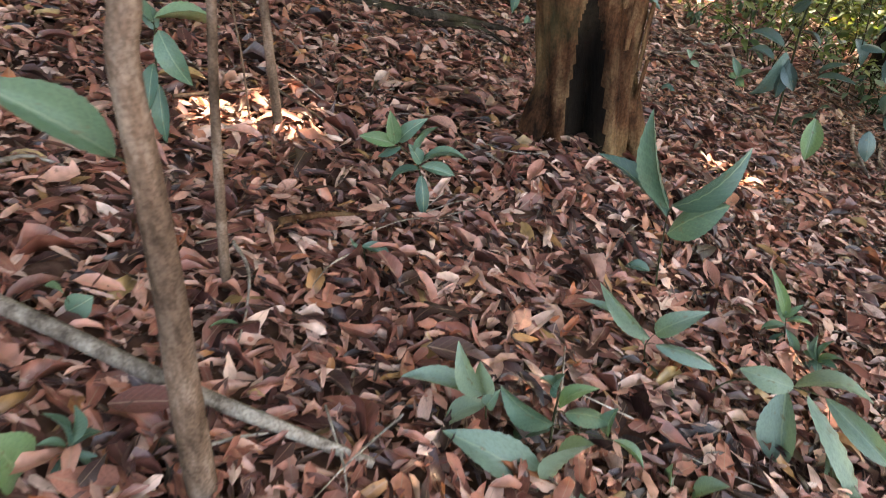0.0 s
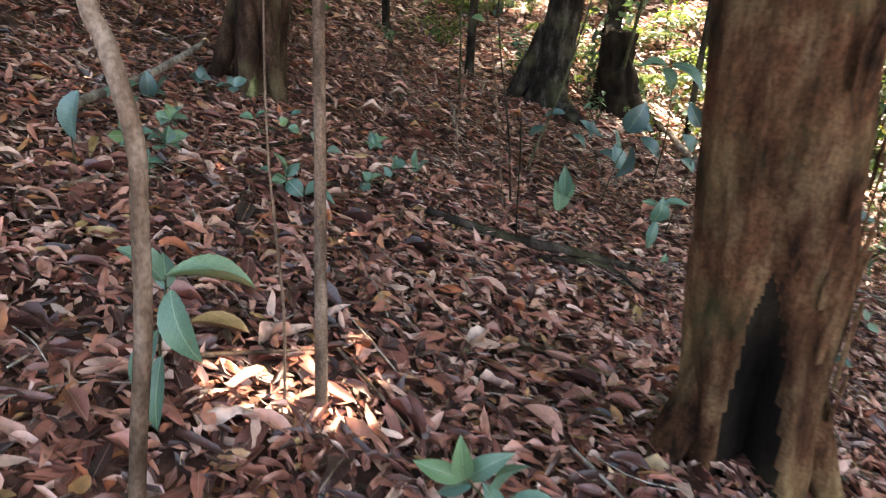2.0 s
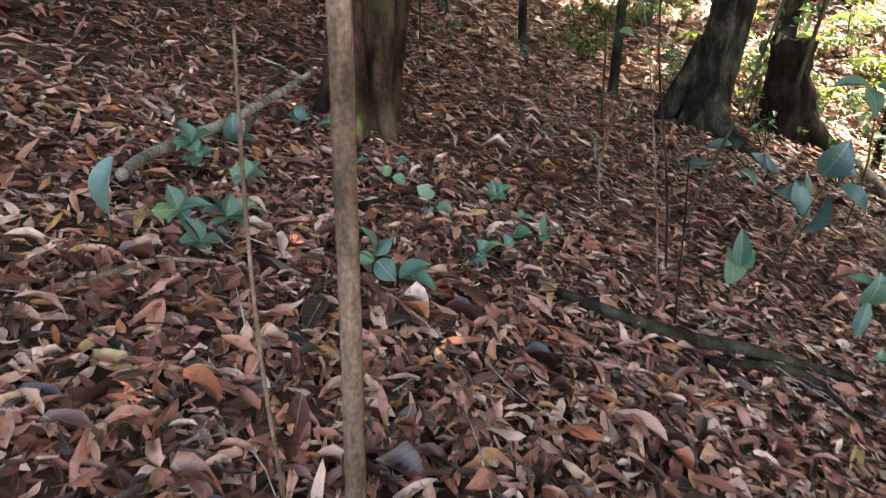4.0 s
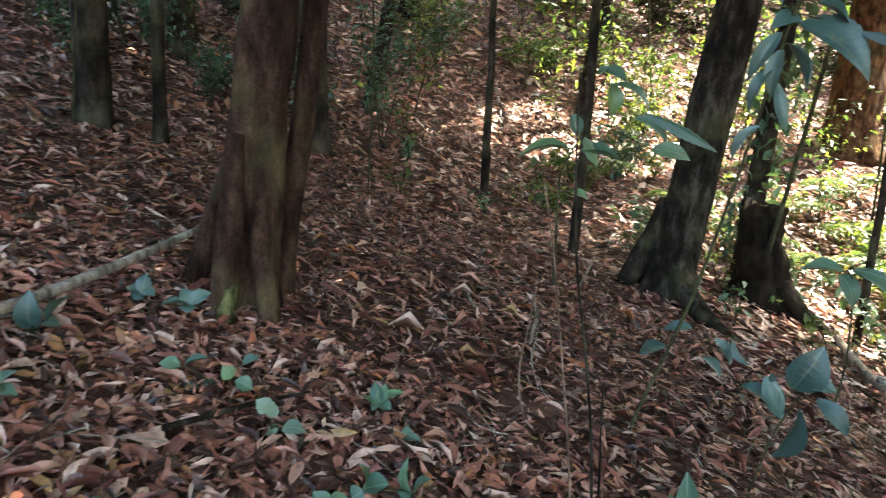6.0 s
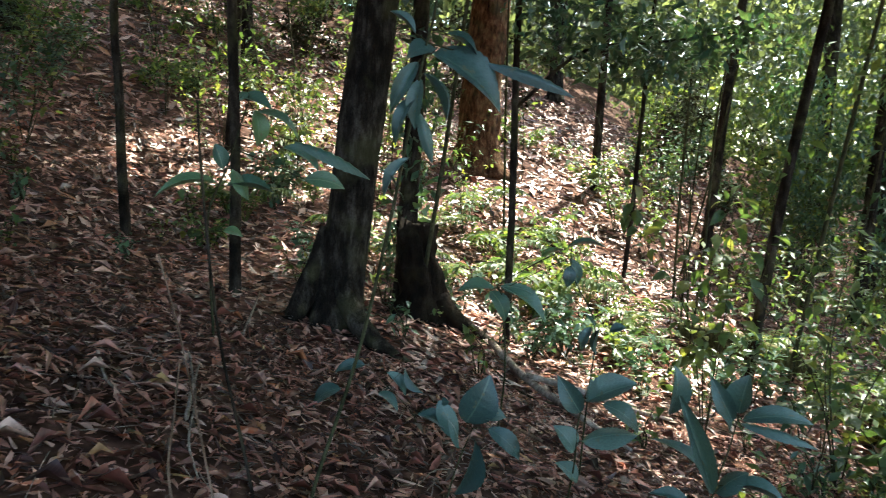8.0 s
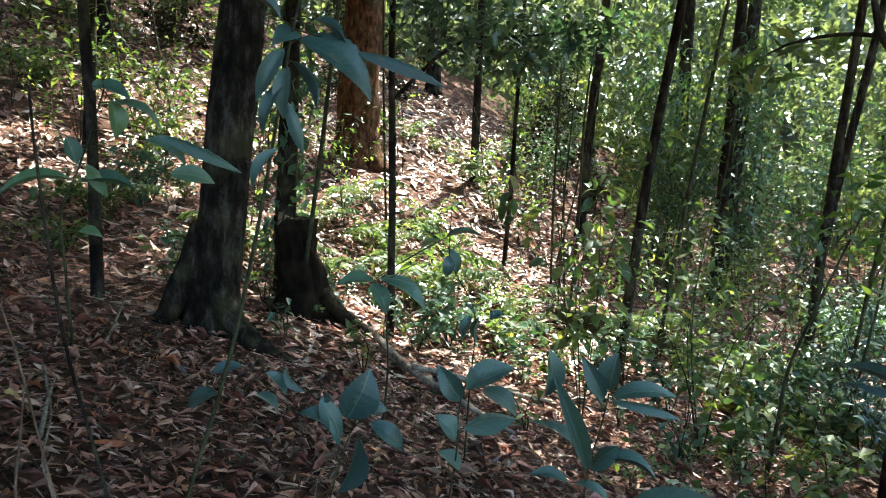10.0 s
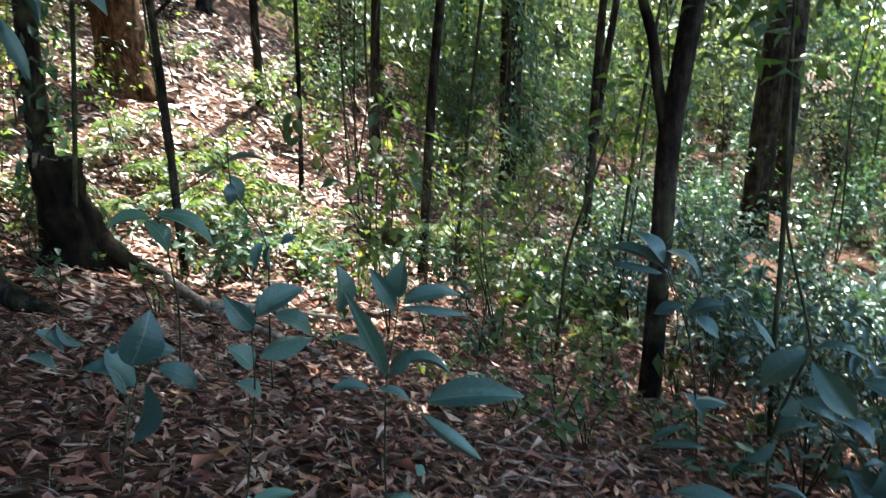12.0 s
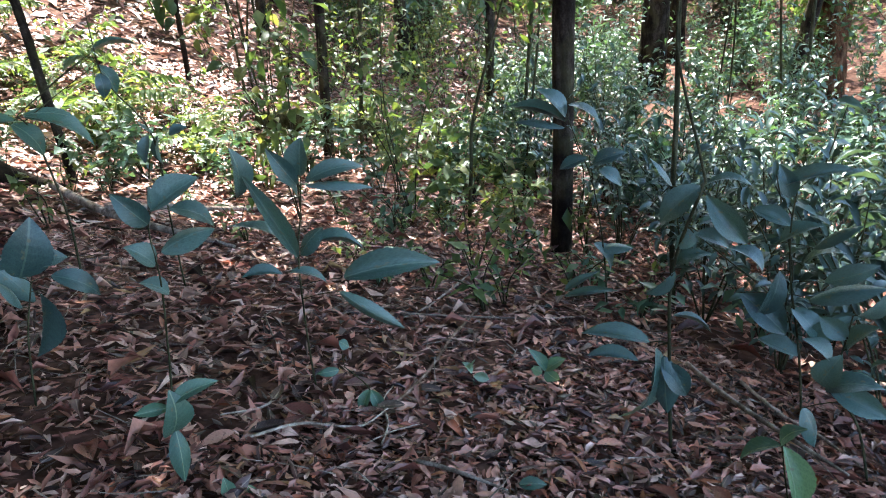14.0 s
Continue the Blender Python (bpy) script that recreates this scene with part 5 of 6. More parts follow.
plant("seedling", "dark green seedling at the fluted roots", "seedling", (-2.184, 4.589, 0.744), MAT_DARKLEAF, 0.004, [(0.002, 0.001, 0.083), (0.107, 0.083, 0.067)],
      [(-0.029, -0.022, 0.125, 0.037, -0.009, 0.124, 0.072),
       (-0.029, -0.022, 0.125, -0.026, -0.059, 0.104, 0.072),
       (-0.029, -0.022, 0.125, -0.096, -0.037, 0.143, 0.072),
       (-0.029, -0.022, 0.125, -0.033, 0.013, 0.202, 0.072),
       (0.118, 0.092, 0.073, 0.17, 0.171, 0.116, 0.072),
       (0.118, 0.092, 0.073, 0.13, 0.063, 0.046, 0.072),
       (0.118, 0.092, 0.073, 0.052, 0.002, 0.081, 0.072),
       (0.118, 0.092, 0.073, 0.076, 0.097, 0.138, 0.072)])
plant("seedling", "low blue-green seedling before the roots", "seedling", (-1.672, 4.342, 0.605), MAT_GREEN, 0.004, [(0, 0, 0.062), (-0.069, -0.044, 0.12)],
      [(-0.079, -0.051, 0.12, -0.141, -0.091, 0.13, 0.062),
       (-0.069, -0.044, 0.12, 0, 0, 0.149, 0.062),
       (-0.02, -0.013, 0.05, 0.03, 0.019, 0.024, 0.062),
       (-0.03, -0.019, 0.045, -0.069, -0.045, 0.045, 0.058),
       (0.08, 0.051, 0.062, 0.131, 0.084, 0.029, 0.067),
       (0.07, 0.045, 0.074, 0.04, 0.026, 0.119, 0.062),
       (0.1, 0.064, 0.124, 0.149, 0.096, 0.148, 0.053)])
plant("seedling", "low pale seedling on the litter", "seedling", (-1.362, 4.299, 0.516), MAT_PALE, 0.004, [(-0.002, -0.001, 0.096)],
      [(-0.008, -0.004, 0.12, -0.049, -0.025, 0.159, 0.068),
       (-0.002, -0.001, 0.096, 0.003, 0.001, 0.155, 0.054),
       (0.029, 0.015, 0.056, 0.099, 0.052, 0.043, 0.073),
       (0.019, 0.01, 0.061, -0.021, -0.011, 0.036, 0.059)])
plant("seedling", "low seedling with broad dark leaves", "seedling", (-1.228, 3.528, 0.511), MAT_GREEN, 0.004, [(0.001, 0.001, 0.111), (0.069, 0.048, 0.043)],
      [(-0.002, -0.001, 0.129, -0.044, -0.031, 0.241, 0.068),
       (0.001, 0.001, 0.111, -0.053, -0.036, 0.113, 0.068),
       (0.008, 0.005, 0.11, 0.078, 0.005, 0.043, 0.086),
       (0.001, 0.001, 0.129, 0.055, 0.038, 0.189, 0.058),
       (0.069, 0.048, 0.037, 0.201, 0.09, -0.019, 0.08),
       (0.069, 0.048, 0.043, 0.165, 0.115, 0.079, 0.076),
       (-0.052, -0.036, 0.149, -0.091, -0.063, 0.172, 0.048)])
plant("seedling", "bright green seedling on the litter", "seedling", (-0.944, 4.094, 0.403), MAT_GREEN, 0.004, [(-0.003, -0.001, 0.065), (0.039, 0.015, 0.155), (0.176, 0.066, 0.155), (-0.06, -0.022, 0.082)],
      [(0.039, 0.015, 0.155, 0.009, 0.003, 0.126, 0.068),
       (0.039, 0.014, 0.159, 0.111, 0.041, 0.181, 0.088),
       (0.038, 0.014, 0.165, 0.026, 0.01, 0.238, 0.072),
       (-0.06, -0.022, 0.082, -0.129, -0.048, 0.024, 0.09),
       (-0.06, -0.022, 0.086, 0.002, 0.001, 0.126, 0.073),
       (-0.064, -0.024, 0.09, -0.099, -0.037, 0.143, 0.069),
       (0.176, 0.066, 0.155, 0.224, 0.083, 0.207, 0.064),
       (0.176, 0.066, 0.155, 0.16, 0.059, 0.273, 0.048),
       (0.173, 0.064, 0.155, 0.13, 0.049, 0.162, 0.052)])
plant("seedling", "tiny bright green seedling on the litter", "seedling", (-1.201, 4.798, 0.446), MAT_GREEN, 0.004, [(-0.003, -0.001, 0.06)],
      [(-0.003, -0.001, 0.068, 0.074, 0.059, 0.109, 0.057),
       (-0.003, -0.001, 0.068, 0.049, -0.013, 0.057, 0.057),
       (-0.003, -0.001, 0.068, -0.02, -0.039, 0.045, 0.057),
       (-0.003, -0.001, 0.068, -0.076, 0.004, 0.086, 0.057),
       (-0.003, -0.001, 0.068, -0.041, 0.017, 0.148, 0.057),
       (-0.003, -0.001, 0.068, -0.001, 0.031, 0.141, 0.057)])
plant("seedling", "tiny bright green seedling on the litter", "seedling", (-1.041, 4.700, 0.404), MAT_GREEN, 0.004, [(-0.002, -0.001, 0.034)],
      [(-0.002, -0.001, 0.039, 0.066, -0.011, 0.048, 0.04),
       (-0.002, -0.001, 0.039, -0.006, -0.034, 0.02, 0.04),
       (-0.002, -0.001, 0.039, -0.054, -0.049, 0.035, 0.04),
       (-0.002, -0.001, 0.039, -0.009, 0.029, 0.079, 0.04)])
plant("seedling", "stalk with broad upright green leaves", "seedling", (-0.047, 4.867, 0.106), MAT_GREEN, 0.004, [(-0.001, 0, 0.089), (0.027, -0.001, 0.184)],
      [(-0.001, 0, 0.089, -0.041, 0.002, 0.275, 0.156),
       (0.027, -0.001, 0.184, 0.007, 0, 0.375, 0.093),
       (0.037, -0.001, 0.187, 0.082, -0.003, 0.272, 0.103)])
plant("twig", "slender dark upright twig", "twig", (-0.251, 4.342, 0.184), MAT_GREEN, 0.008, [(-0.01, 0, 0.195), (-0.017, -0.001, 0.447), (-0.027, -0.001, 0.606), (-0.032, -0.001, 0.723)],
      [])
plant("twig", "pale crooked stick standing on the slope", "twig", (-0.723, 5.400, 0.283), MAT_GREEN, 0.01, [(-0.057, -0.009, 0.084), (-0.079, -0.013, 0.262), (-0.052, -0.009, 0.47), (-0.03, -0.005, 0.658)],
      [])
plant("twig", "slender dark upright twig", "twig", (-0.340, 4.849, 0.190), MAT_GREEN, 0.01, [(-0.033, -0.002, 0.325), (-0.074, -0.005, 0.61), (-0.147, -0.009, 1.015), (-0.18, -0.011, 1.442), (-0.187, -0.012, 1.644)],
      [])
plant("young_tree", "thin understorey stem with long drooping leaves", "young tree", (-1.278, 8.114, 0.324), MAT_GREEN, 0.012, [(-0.013, -0.003, 0.518), (-0.019, -0.005, 0.94), (0.11, 0.026, 1.273), (0.274, 0.065, 1.771)],
      [(0.274, 0.065, 1.832, 0.215, 0.051, 1.768, 0.088),
       (0.216, 0.051, 1.801, 0.438, 0.104, 1.713, 0.176),
       (0.312, 0.074, 1.691, 0.631, 0.15, 1.472, 0.203),
       (0.59, 0.14, 1.492, 1.164, 0.175, 1.21, 0.141),
       (0.508, 0.121, 1.44, 0.775, 0.185, 1.249, 0.15),
       (0.05, 0.012, 1.168, -0.375, -0.089, 1.063, 0.176),
       (0.108, 0.026, 1.148, 0.444, 0.106, 1.1, 0.22),
       (0.671, 0.16, 1.204, 0.967, 0.23, 1.133, 0.159),
       (0.149, 0.035, 1.273, 0.263, 0.063, 1.044, 0.167),
       (0.312, 0.074, 1.711, 0.328, 0.078, 1.443, 0.159),
       (0.082, 0.02, 0.813, 0.219, 0.052, 0.768, 0.132),
       (0.037, 0.009, 1.456, 0.091, 0.022, 1.272, 0.132)])
plant("young_tree", "thin leaning stem carrying large dark leaves", "young tree", (-0.342, 5.819, 0.153), MAT_DARKLEAF, 0.01, [(0.037, 0.004, 0.128), (0.207, 0.022, 0.66), (0.325, 0.034, 1.155), (0.417, 0.044, 1.614), (0.483, 0.051, 1.967), (0.528, 0.055, 2.153), (0.547, 0.057, 2.38)],
      [(0.519, 0.054, 1.981, 0.82, 0.086, 1.745, 0.235),
       (0.578, 0.06, 2.064, 0.714, 0.075, 1.978, 0.149),
       (0.531, 0.055, 2.004, 0.412, 0.043, 1.952, 0.148),
       (0.752, 0.079, 1.952, 1.131, 0.018, 1.809, 0.075),
       (0.46, 0.048, 1.943, 0.344, 0.036, 1.729, 0.079),
       (0.473, 0.049, 1.874, 0.452, 0.047, 1.662, 0.083),
       (0.485, 0.051, 1.898, 0.585, 0.061, 1.702, 0.083),
       (0.45, 0.047, 1.803, 0.369, 0.039, 1.589, 0.068),
       (0.468, 0.049, 1.734, 0.528, 0.055, 1.521, 0.063),
       (0.43, 0.045, 1.543, 0.323, 0.034, 1.374, 0.063),
       (0.371, 0.039, 1.422, 0.294, 0.031, 1.493, 0.058),
       (0.446, 0.047, 2.057, 0.34, 0.035, 2.142, 0.074)])
plant("seedling", "knee-high seedling with ribbed grey-green leaves", "seedling", (0.700, 5.667, -0.146), MAT_RIBBED, 0.005, [(0.048, -0.01, 0.228), (0.098, -0.019, 0.536), (0.107, -0.021, 0.736), (0.136, -0.027, 0.873)],
      [(0.114, -0.023, 0.788, 0.015, -0.003, 0.946, 0.102),
       (0.135, -0.027, 0.837, 0.341, -0.068, 0.926, 0.14),
       (0.205, -0.041, 0.829, 0.352, -0.07, 0.707, 0.111),
       (0.13, -0.026, 0.662, 0.351, -0.07, 0.702, 0.133),
       (0.096, -0.019, 0.614, 0.006, -0.001, 0.724, 0.109),
       (0.116, -0.023, 0.477, 0.02, -0.004, 0.559, 0.101),
       (0.141, -0.028, 0.843, 0.153, -0.03, 0.938, 0.058)])
plant("seedling", "ankle-high seedling with dark upright leaves", "seedling", (0.510, 4.994, -0.063), MAT_GREEN, 0.004, [(0.026, -0.004, 0.16), (0.049, -0.008, 0.325)],
      [(0.049, -0.008, 0.325, 0.211, -0.036, 0.343, 0.065),
       (0.043, -0.007, 0.313, -0.063, 0.011, 0.333, 0.049),
       (0.02, -0.003, 0.211, 0.056, -0.01, 0.379, 0.138),
       (0.039, -0.007, 0.226, 0.008, -0.052, 0.047, 0.075)])
plant("seedling", "knee-high seedling with large ribbed leaves", "seedling", (1.267, 5.434, -0.300), MAT_RIBBED, 0.005, [(0.009, -0.004, 0.277), (0.037, -0.016, 0.666), (0.079, -0.035, 0.865), (0.104, -0.046, 1.009)],
      [(0.086, -0.038, 0.993, 0, 0, 1.168, 0.08),
       (0.107, -0.047, 1.028, 0.134, -0.059, 1.188, 0.118),
       (0.119, -0.053, 1.001, 0.348, -0.154, 1.017, 0.085),
       (0.117, -0.052, 0.987, 0.368, -0.163, 0.922, 0.066),
       (0.078, -0.035, 0.946, 0.008, -0.004, 1.034, 0.071),
       (-0.132, 0.058, 0.987, -0.123, 0.054, 1.192, 0.147),
       (0.037, -0.016, 0.679, -0.103, 0.046, 1.082, 0.084),
       (0.029, -0.013, 0.663, -0.196, 0.087, 0.874, 0.113),
       (0.049, -0.021, 0.685, 0.154, -0.068, 0.791, 0.113),
       (0.083, -0.037, 0.719, 0.297, -0.132, 0.649, 0.103),
       (0.196, -0.087, 0.537, 0.55, -0.33, 0.55, 0.146),
       (-0.034, 0.015, 0.614, -0.185, 0.082, 0.638, 0.074),
       (-0.007, 0.003, 0.618, 0.13, -0.058, 0.526, 0.054),
       (0.169, -0.075, 0.476, 0.386, -0.226, 0.244, 0.076)])
plant("seedling", "seedling with large dark drooping leaves", "seedling", (0.231, 5.843, -0.013), MAT_DARKLEAF, 0.005, [(0.073, -0.002, 0.291), (0.153, -0.004, 0.511)],
      [(0.124, -0.003, 0.543, 0.227, -0.006, 0.762, 0.194),
       (0.166, -0.004, 0.456, 0.077, -0.002, 0.203, 0.216),
       (0.224, -0.006, 0.512, 0.369, -0.01, 0.365, 0.102),
       (0.095, -0.002, 0.423, 0.041, -0.001, 0.557, 0.088),
       (0.183, -0.005, 0.573, 0.303, -0.008, 0.564, 0.086)])
plant("young_tree", "young stem with long bright green leaves", "young tree", (0.740, 7.279, -0.215), MAT_GREEN, 0.008, [(0.056, -0.008, 0.505), (0.029, -0.004, 0.987), (-0.015, 0.002, 1.107)],
      [(0.01, -0.001, 1.102, 0.306, -0.041, 0.86, 0.16),
       (-0.025, 0.003, 1.078, -0.269, 0.036, 1.057, 0.146),
       (-0.054, 0.007, 1.069, 0.041, -0.005, 0.86, 0.146),
       (0.01, -0.001, 1.102, 0.221, -0.03, 1.055, 0.109),
       (0.438, -0.059, 1.297, 0.49, -0.066, 1.111, 0.095),
       (0.427, -0.057, 1.361, 0.683, -0.092, 1.364, 0.109),
       (0.395, -0.053, 1.351, 0.261, -0.035, 1.283, 0.094)])
plant("young_tree", "thin stem with small dangling dark leaves", "young tree", (1.253, 7.039, -0.351), MAT_DARKLEAF, 0.006, [(0.032, -0.009, 0.535), (0.061, -0.016, 1.02), (-0.068, 0.018, 1.305), (-0.102, 0.027, 1.434), (-0.088, 0.024, 1.724)],
      [(0.038, -0.01, 1.025, -0.014, 0.004, 0.867, 0.086),
       (0.09, -0.024, 1.014, 0.076, -0.02, 0.839, 0.093),
       (-0.11, 0.029, 1.405, -0.12, 0.032, 1.268, 0.091),
       (0.065, -0.017, 1.036, -0.003, 0.001, 1.116, 0.078),
       (0.147, -0.039, 1.001, 0.247, -0.066, 1.031, 0.079)])
plant("young_tree", "tall thin shrub with drooping blue-green leaves", "young tree", (2.232, 4.180, -0.533), MAT_DARKLEAF, 0.008, [(-0.012, 0.02, 0.433), (-0.015, 0.025, 0.867), (0.028, -0.046, 1.185), (0.03, -0.05, 1.269), (-0.022, 0.035, 1.658), (-0.022, 0.037, 1.901)],
      [(-0.053, 0.087, 0.543, -0.194, 0.32, 0.557, 0.085),
       (-0.074, 0.123, 0.446, -0.183, 0.301, 0.449, 0.077),
       (-0.041, 0.068, 0.521, -0.158, 0.164, 0.194, 0.148),
       (-0.023, 0.038, 0.485, -0.055, -0.007, 0.242, 0.125),
       (-0.029, 0.048, 0.456, 0.025, -0.041, 0.304, 0.106),
       (0.027, -0.045, 1.207, -0.041, 0.068, 1.059, 0.11),
       (0.038, -0.062, 1.175, 0.113, -0.187, 0.992, 0.098),
       (0.037, -0.06, 1.215, 0.117, -0.192, 1.206, 0.055),
       (0.027, -0.045, 1.033, -0.012, 0.019, 0.961, 0.07),
       (0.022, -0.037, 1.021, 0.083, -0.137, 0.971, 0.074),
       (-0.011, 0.018, 0.67, 0.065, -0.107, 0.609, 0.069),
       (-0.01, 0.016, 0.867, -0.067, 0.11, 0.762, 0.067),
       (-0.01, 0.017, 0.891, 0.055, -0.09, 0.945, 0.067),
       (-0.022, 0.036, 1.205, -0.063, 0.104, 1.309, 0.064)])
plant("young_tree", "slender stem with ribbed grey leaves", "young tree", (3.413, 5.422, -0.883), MAT_DARKLEAF, 0.006, [(-0.011, 0.014, 0.424), (-0.052, 0.068, 0.93), (-0.14, 0.183, 1.364)],
      [(-0.15, 0.196, 1.372, -0.252, 0.329, 1.549, 0.146),
       (-0.151, 0.196, 1.344, -0.358, 0.467, 1.449, 0.077),
       (-0.139, 0.181, 1.446, -0.026, 0.034, 1.266, 0.132),
       (-0.151, 0.197, 1.309, -0.341, 0.444, 1.357, 0.077),
       (-0.051, 0.067, 1.077, 0.07, -0.091, 1.142, 0.107),
       (-0.031, 0.04, 1.04, 0.051, -0.066, 0.927, 0.107),
       (-0.072, 0.093, 1.114, -0.176, 0.23, 1.046, 0.092),
       (-0.054, 0.07, 0.545, 0.011, -0.014, 0.342, 0.126),
       (-0.032, 0.042, 0.504, 0.096, -0.125, 0.505, 0.097),
       (-0.169, 0.22, 0.146, 0.044, -0.058, 0.196, 0.062),
       (-0.168, 0.219, 0.19, -0.033, 0.043, 0.341, 0.062),
       (-0.263, 0.342, 0.055, -0.194, 0.252, 0.027, 0.086)])
plant("young_tree", "leafy shrub with long blue-green leaves", "young tree", (2.959, 3.944, -0.722), MAT_DARKLEAF, 0.006, [(-0.017, 0.048, 0.371), (-0.043, 0.118, 0.764), (-0.052, 0.143, 1.029), (-0.047, 0.128, 1.28)],
      [(-0.072, 0.199, 1.195, 0.024, -0.064, 1.291, 0.073),
       (-0.111, 0.305, 0.677, -0.042, 0.114, 0.499, 0.162),
       (-0.039, 0.106, 0.639, 0.007, -0.019, 0.443, 0.118),
       (-0.018, 0.048, 0.688, 0.08, -0.22, 0.796, 0.117),
       (-0.083, 0.227, 0.8, -0.133, 0.364, 0.89, 0.11),
       (-0.064, 0.176, 0.945, -0.01, 0.027, 1.044, 0.091),
       (-0.052, 0.143, 1.029, -0.107, 0.292, 1.088, 0.09),
       (-0.031, 0.085, 0.852, 0.023, -0.063, 0.929, 0.103),
       (-0.02, 0.054, 0.937, 0.037, -0.103, 1.061, 0.097),
       (-0.057, 0.155, 1.155, -0.076, 0.208, 1.297, 0.084),
       (-0.01, 0.029, 0.496, 0.05, -0.136, 0.649, 0.097),
       (-0.022, 0.061, 0.398, -0.08, 0.22, 0.45, 0.104),
       (-0.06, 0.164, 0.811, -0.092, 0.252, 0.564, 0.109),
       (0.001, -0.002, 0.786, 0.065, -0.179, 0.897, 0.099)])
plant("young_tree", "leafy shrub with long blue-green leaves", "young tree", (2.703, 3.564, -0.639), MAT_DARKLEAF, 0.006, [(-0.018, 0.073, 0.26), (-0.043, 0.172, 0.444), (-0.039, 0.156, 0.758)],
      [(-0.058, 0.228, 0.424, -0.042, 0.167, 0.584, 0.12),
       (-0.05, 0.198, 0.421, 0.004, -0.017, 0.346, 0.11),
       (-0.052, 0.206, 0.404, -0.003, 0.014, 0.473, 0.11),
       (-0.069, 0.273, 0.288, -0.053, 0.209, 0.108, 0.113),
       (-0.051, 0.203, 0.54, -0.078, 0.308, 0.613, 0.092),
       (-0.039, 0.155, 0.608, -0.016, 0.065, 0.735, 0.101),
       (-0.041, 0.161, 0.657, -0.066, 0.262, 0.729, 0.09),
       (-0.035, 0.138, 0.763, -0.017, 0.067, 0.877, 0.089)])
plant("seedling", "seedling with broad teal leaves at the path edge", "seedling", (2.238, 3.677, -0.515), MAT_GREEN, 0.004, [(-0.02, 0.055, 0.286)],
      [(-0.021, 0.059, 0.29, -0.066, 0.182, 0.173, 0.089),
       (-0.019, 0.052, 0.292, -0.05, -0.035, 0.061, 0.131),
       (-0.022, 0.06, 0.3, 0.005, -0.013, 0.391, 0.079)])
plant("seedling", "small dark green seedling on the litter", "seedling", (2.222, 4.869, -0.548), MAT_GREEN, 0.004, [(-0.003, 0.003, 0.109)],
      [(-0.005, 0.005, 0.119, -0.061, 0.065, 0.244, 0.068),
       (-0.005, 0.005, 0.119, 0.064, -0.068, 0.187, 0.068),
       (-0.005, 0.005, 0.119, 0.039, -0.041, 0.061, 0.085),
       (-0.017, 0.018, 0.103, -0.054, 0.057, 0.131, 0.057)])
plant("seedling", "tiny pale seedling on the litter", "seedling", (1.906, 5.059, -0.467), MAT_PALE, 0.004, [(-0.003, 0.003, 0.084)],
      [(-0.004, 0.003, 0.1, -0.036, 0.029, 0.164, 0.05),
       (0.001, -0.001, 0.083, 0.059, -0.048, 0.052, 0.056),
       (0.001, 0, 0.073, 0.021, -0.018, -0.003, 0.045),
       (-0.014, 0.011, 0.118, 0.016, -0.013, 0.179, 0.039)])
plant("seedling", "tiny green seedling on the litter", "seedling", (1.369, 5.147, -0.321), MAT_GREEN, 0.004, [(0.013, -0.007, 0.105), (-0.065, 0.036, 0.246)],
      [(0.013, -0.007, 0.105, -0.051, -0.018, 0.01, 0.066),
       (0.015, -0.008, 0.104, 0.026, -0.06, 0.003, 0.061),
       (-0.088, 0.048, 0.237, -0.173, 0.094, 0.24, 0.045),
       (-0.068, 0.037, 0.375, -0.036, 0.019, 0.338, 0.058)])
plant("seedling", "tiny seedling with two leaves", "seedling", (0.610, 4.835, -0.088), MAT_GREEN, 0.004, [(0.012, -0.003, 0.011)],
      [(0.005, -0.001, 0.022, 0.003, -0.001, 0.097, 0.055),
       (0.028, -0.007, 0.001, 0.1, -0.024, -0.018, 0.046)])
plant("seedling", "broad grey-green leaf on a short stalk", "seedling", (1.510, 4.305, -0.329), MAT_GREEN, 0.004, [(-0.029, 0.028, 0.029)],
      [(-0.031, 0.031, 0.035, 0.042, -0.041, 0.032, 0.057)])
plant("seedling", "low sprawl of dark shiny leaves", "seedling", (0.236, 7.128, -0.066), MAT_DARKLEAF, 0.004, [(-0.058, 0.003, 0.154), (-0.27, 0.013, 0.393)],
      [(-0.276, 0.013, 0.288, -0.149, 0.007, 0.166, 0.11),
       (-0.221, 0.011, 0.423, -0.101, 0.005, 0.267, 0.116),
       (-0.359, 0.017, 0.472, -0.546, 0.026, 0.424, 0.087),
       (0.112, -0.005, 0.241, 0.236, -0.011, -0.033, 0.147),
       (-0.025, 0.001, 0.15, 0.17, -0.008, 0.032, 0.133),
       (0.128, -0.006, 0.221, 0.179, -0.009, 0.233, 0.074),
       (-0.107, 0.005, 0.445, 0.015, -0.001, 0.289, 0.094),
       (-0.508, 0.024, 0.316, -0.684, 0.033, 0.183, 0.176)])

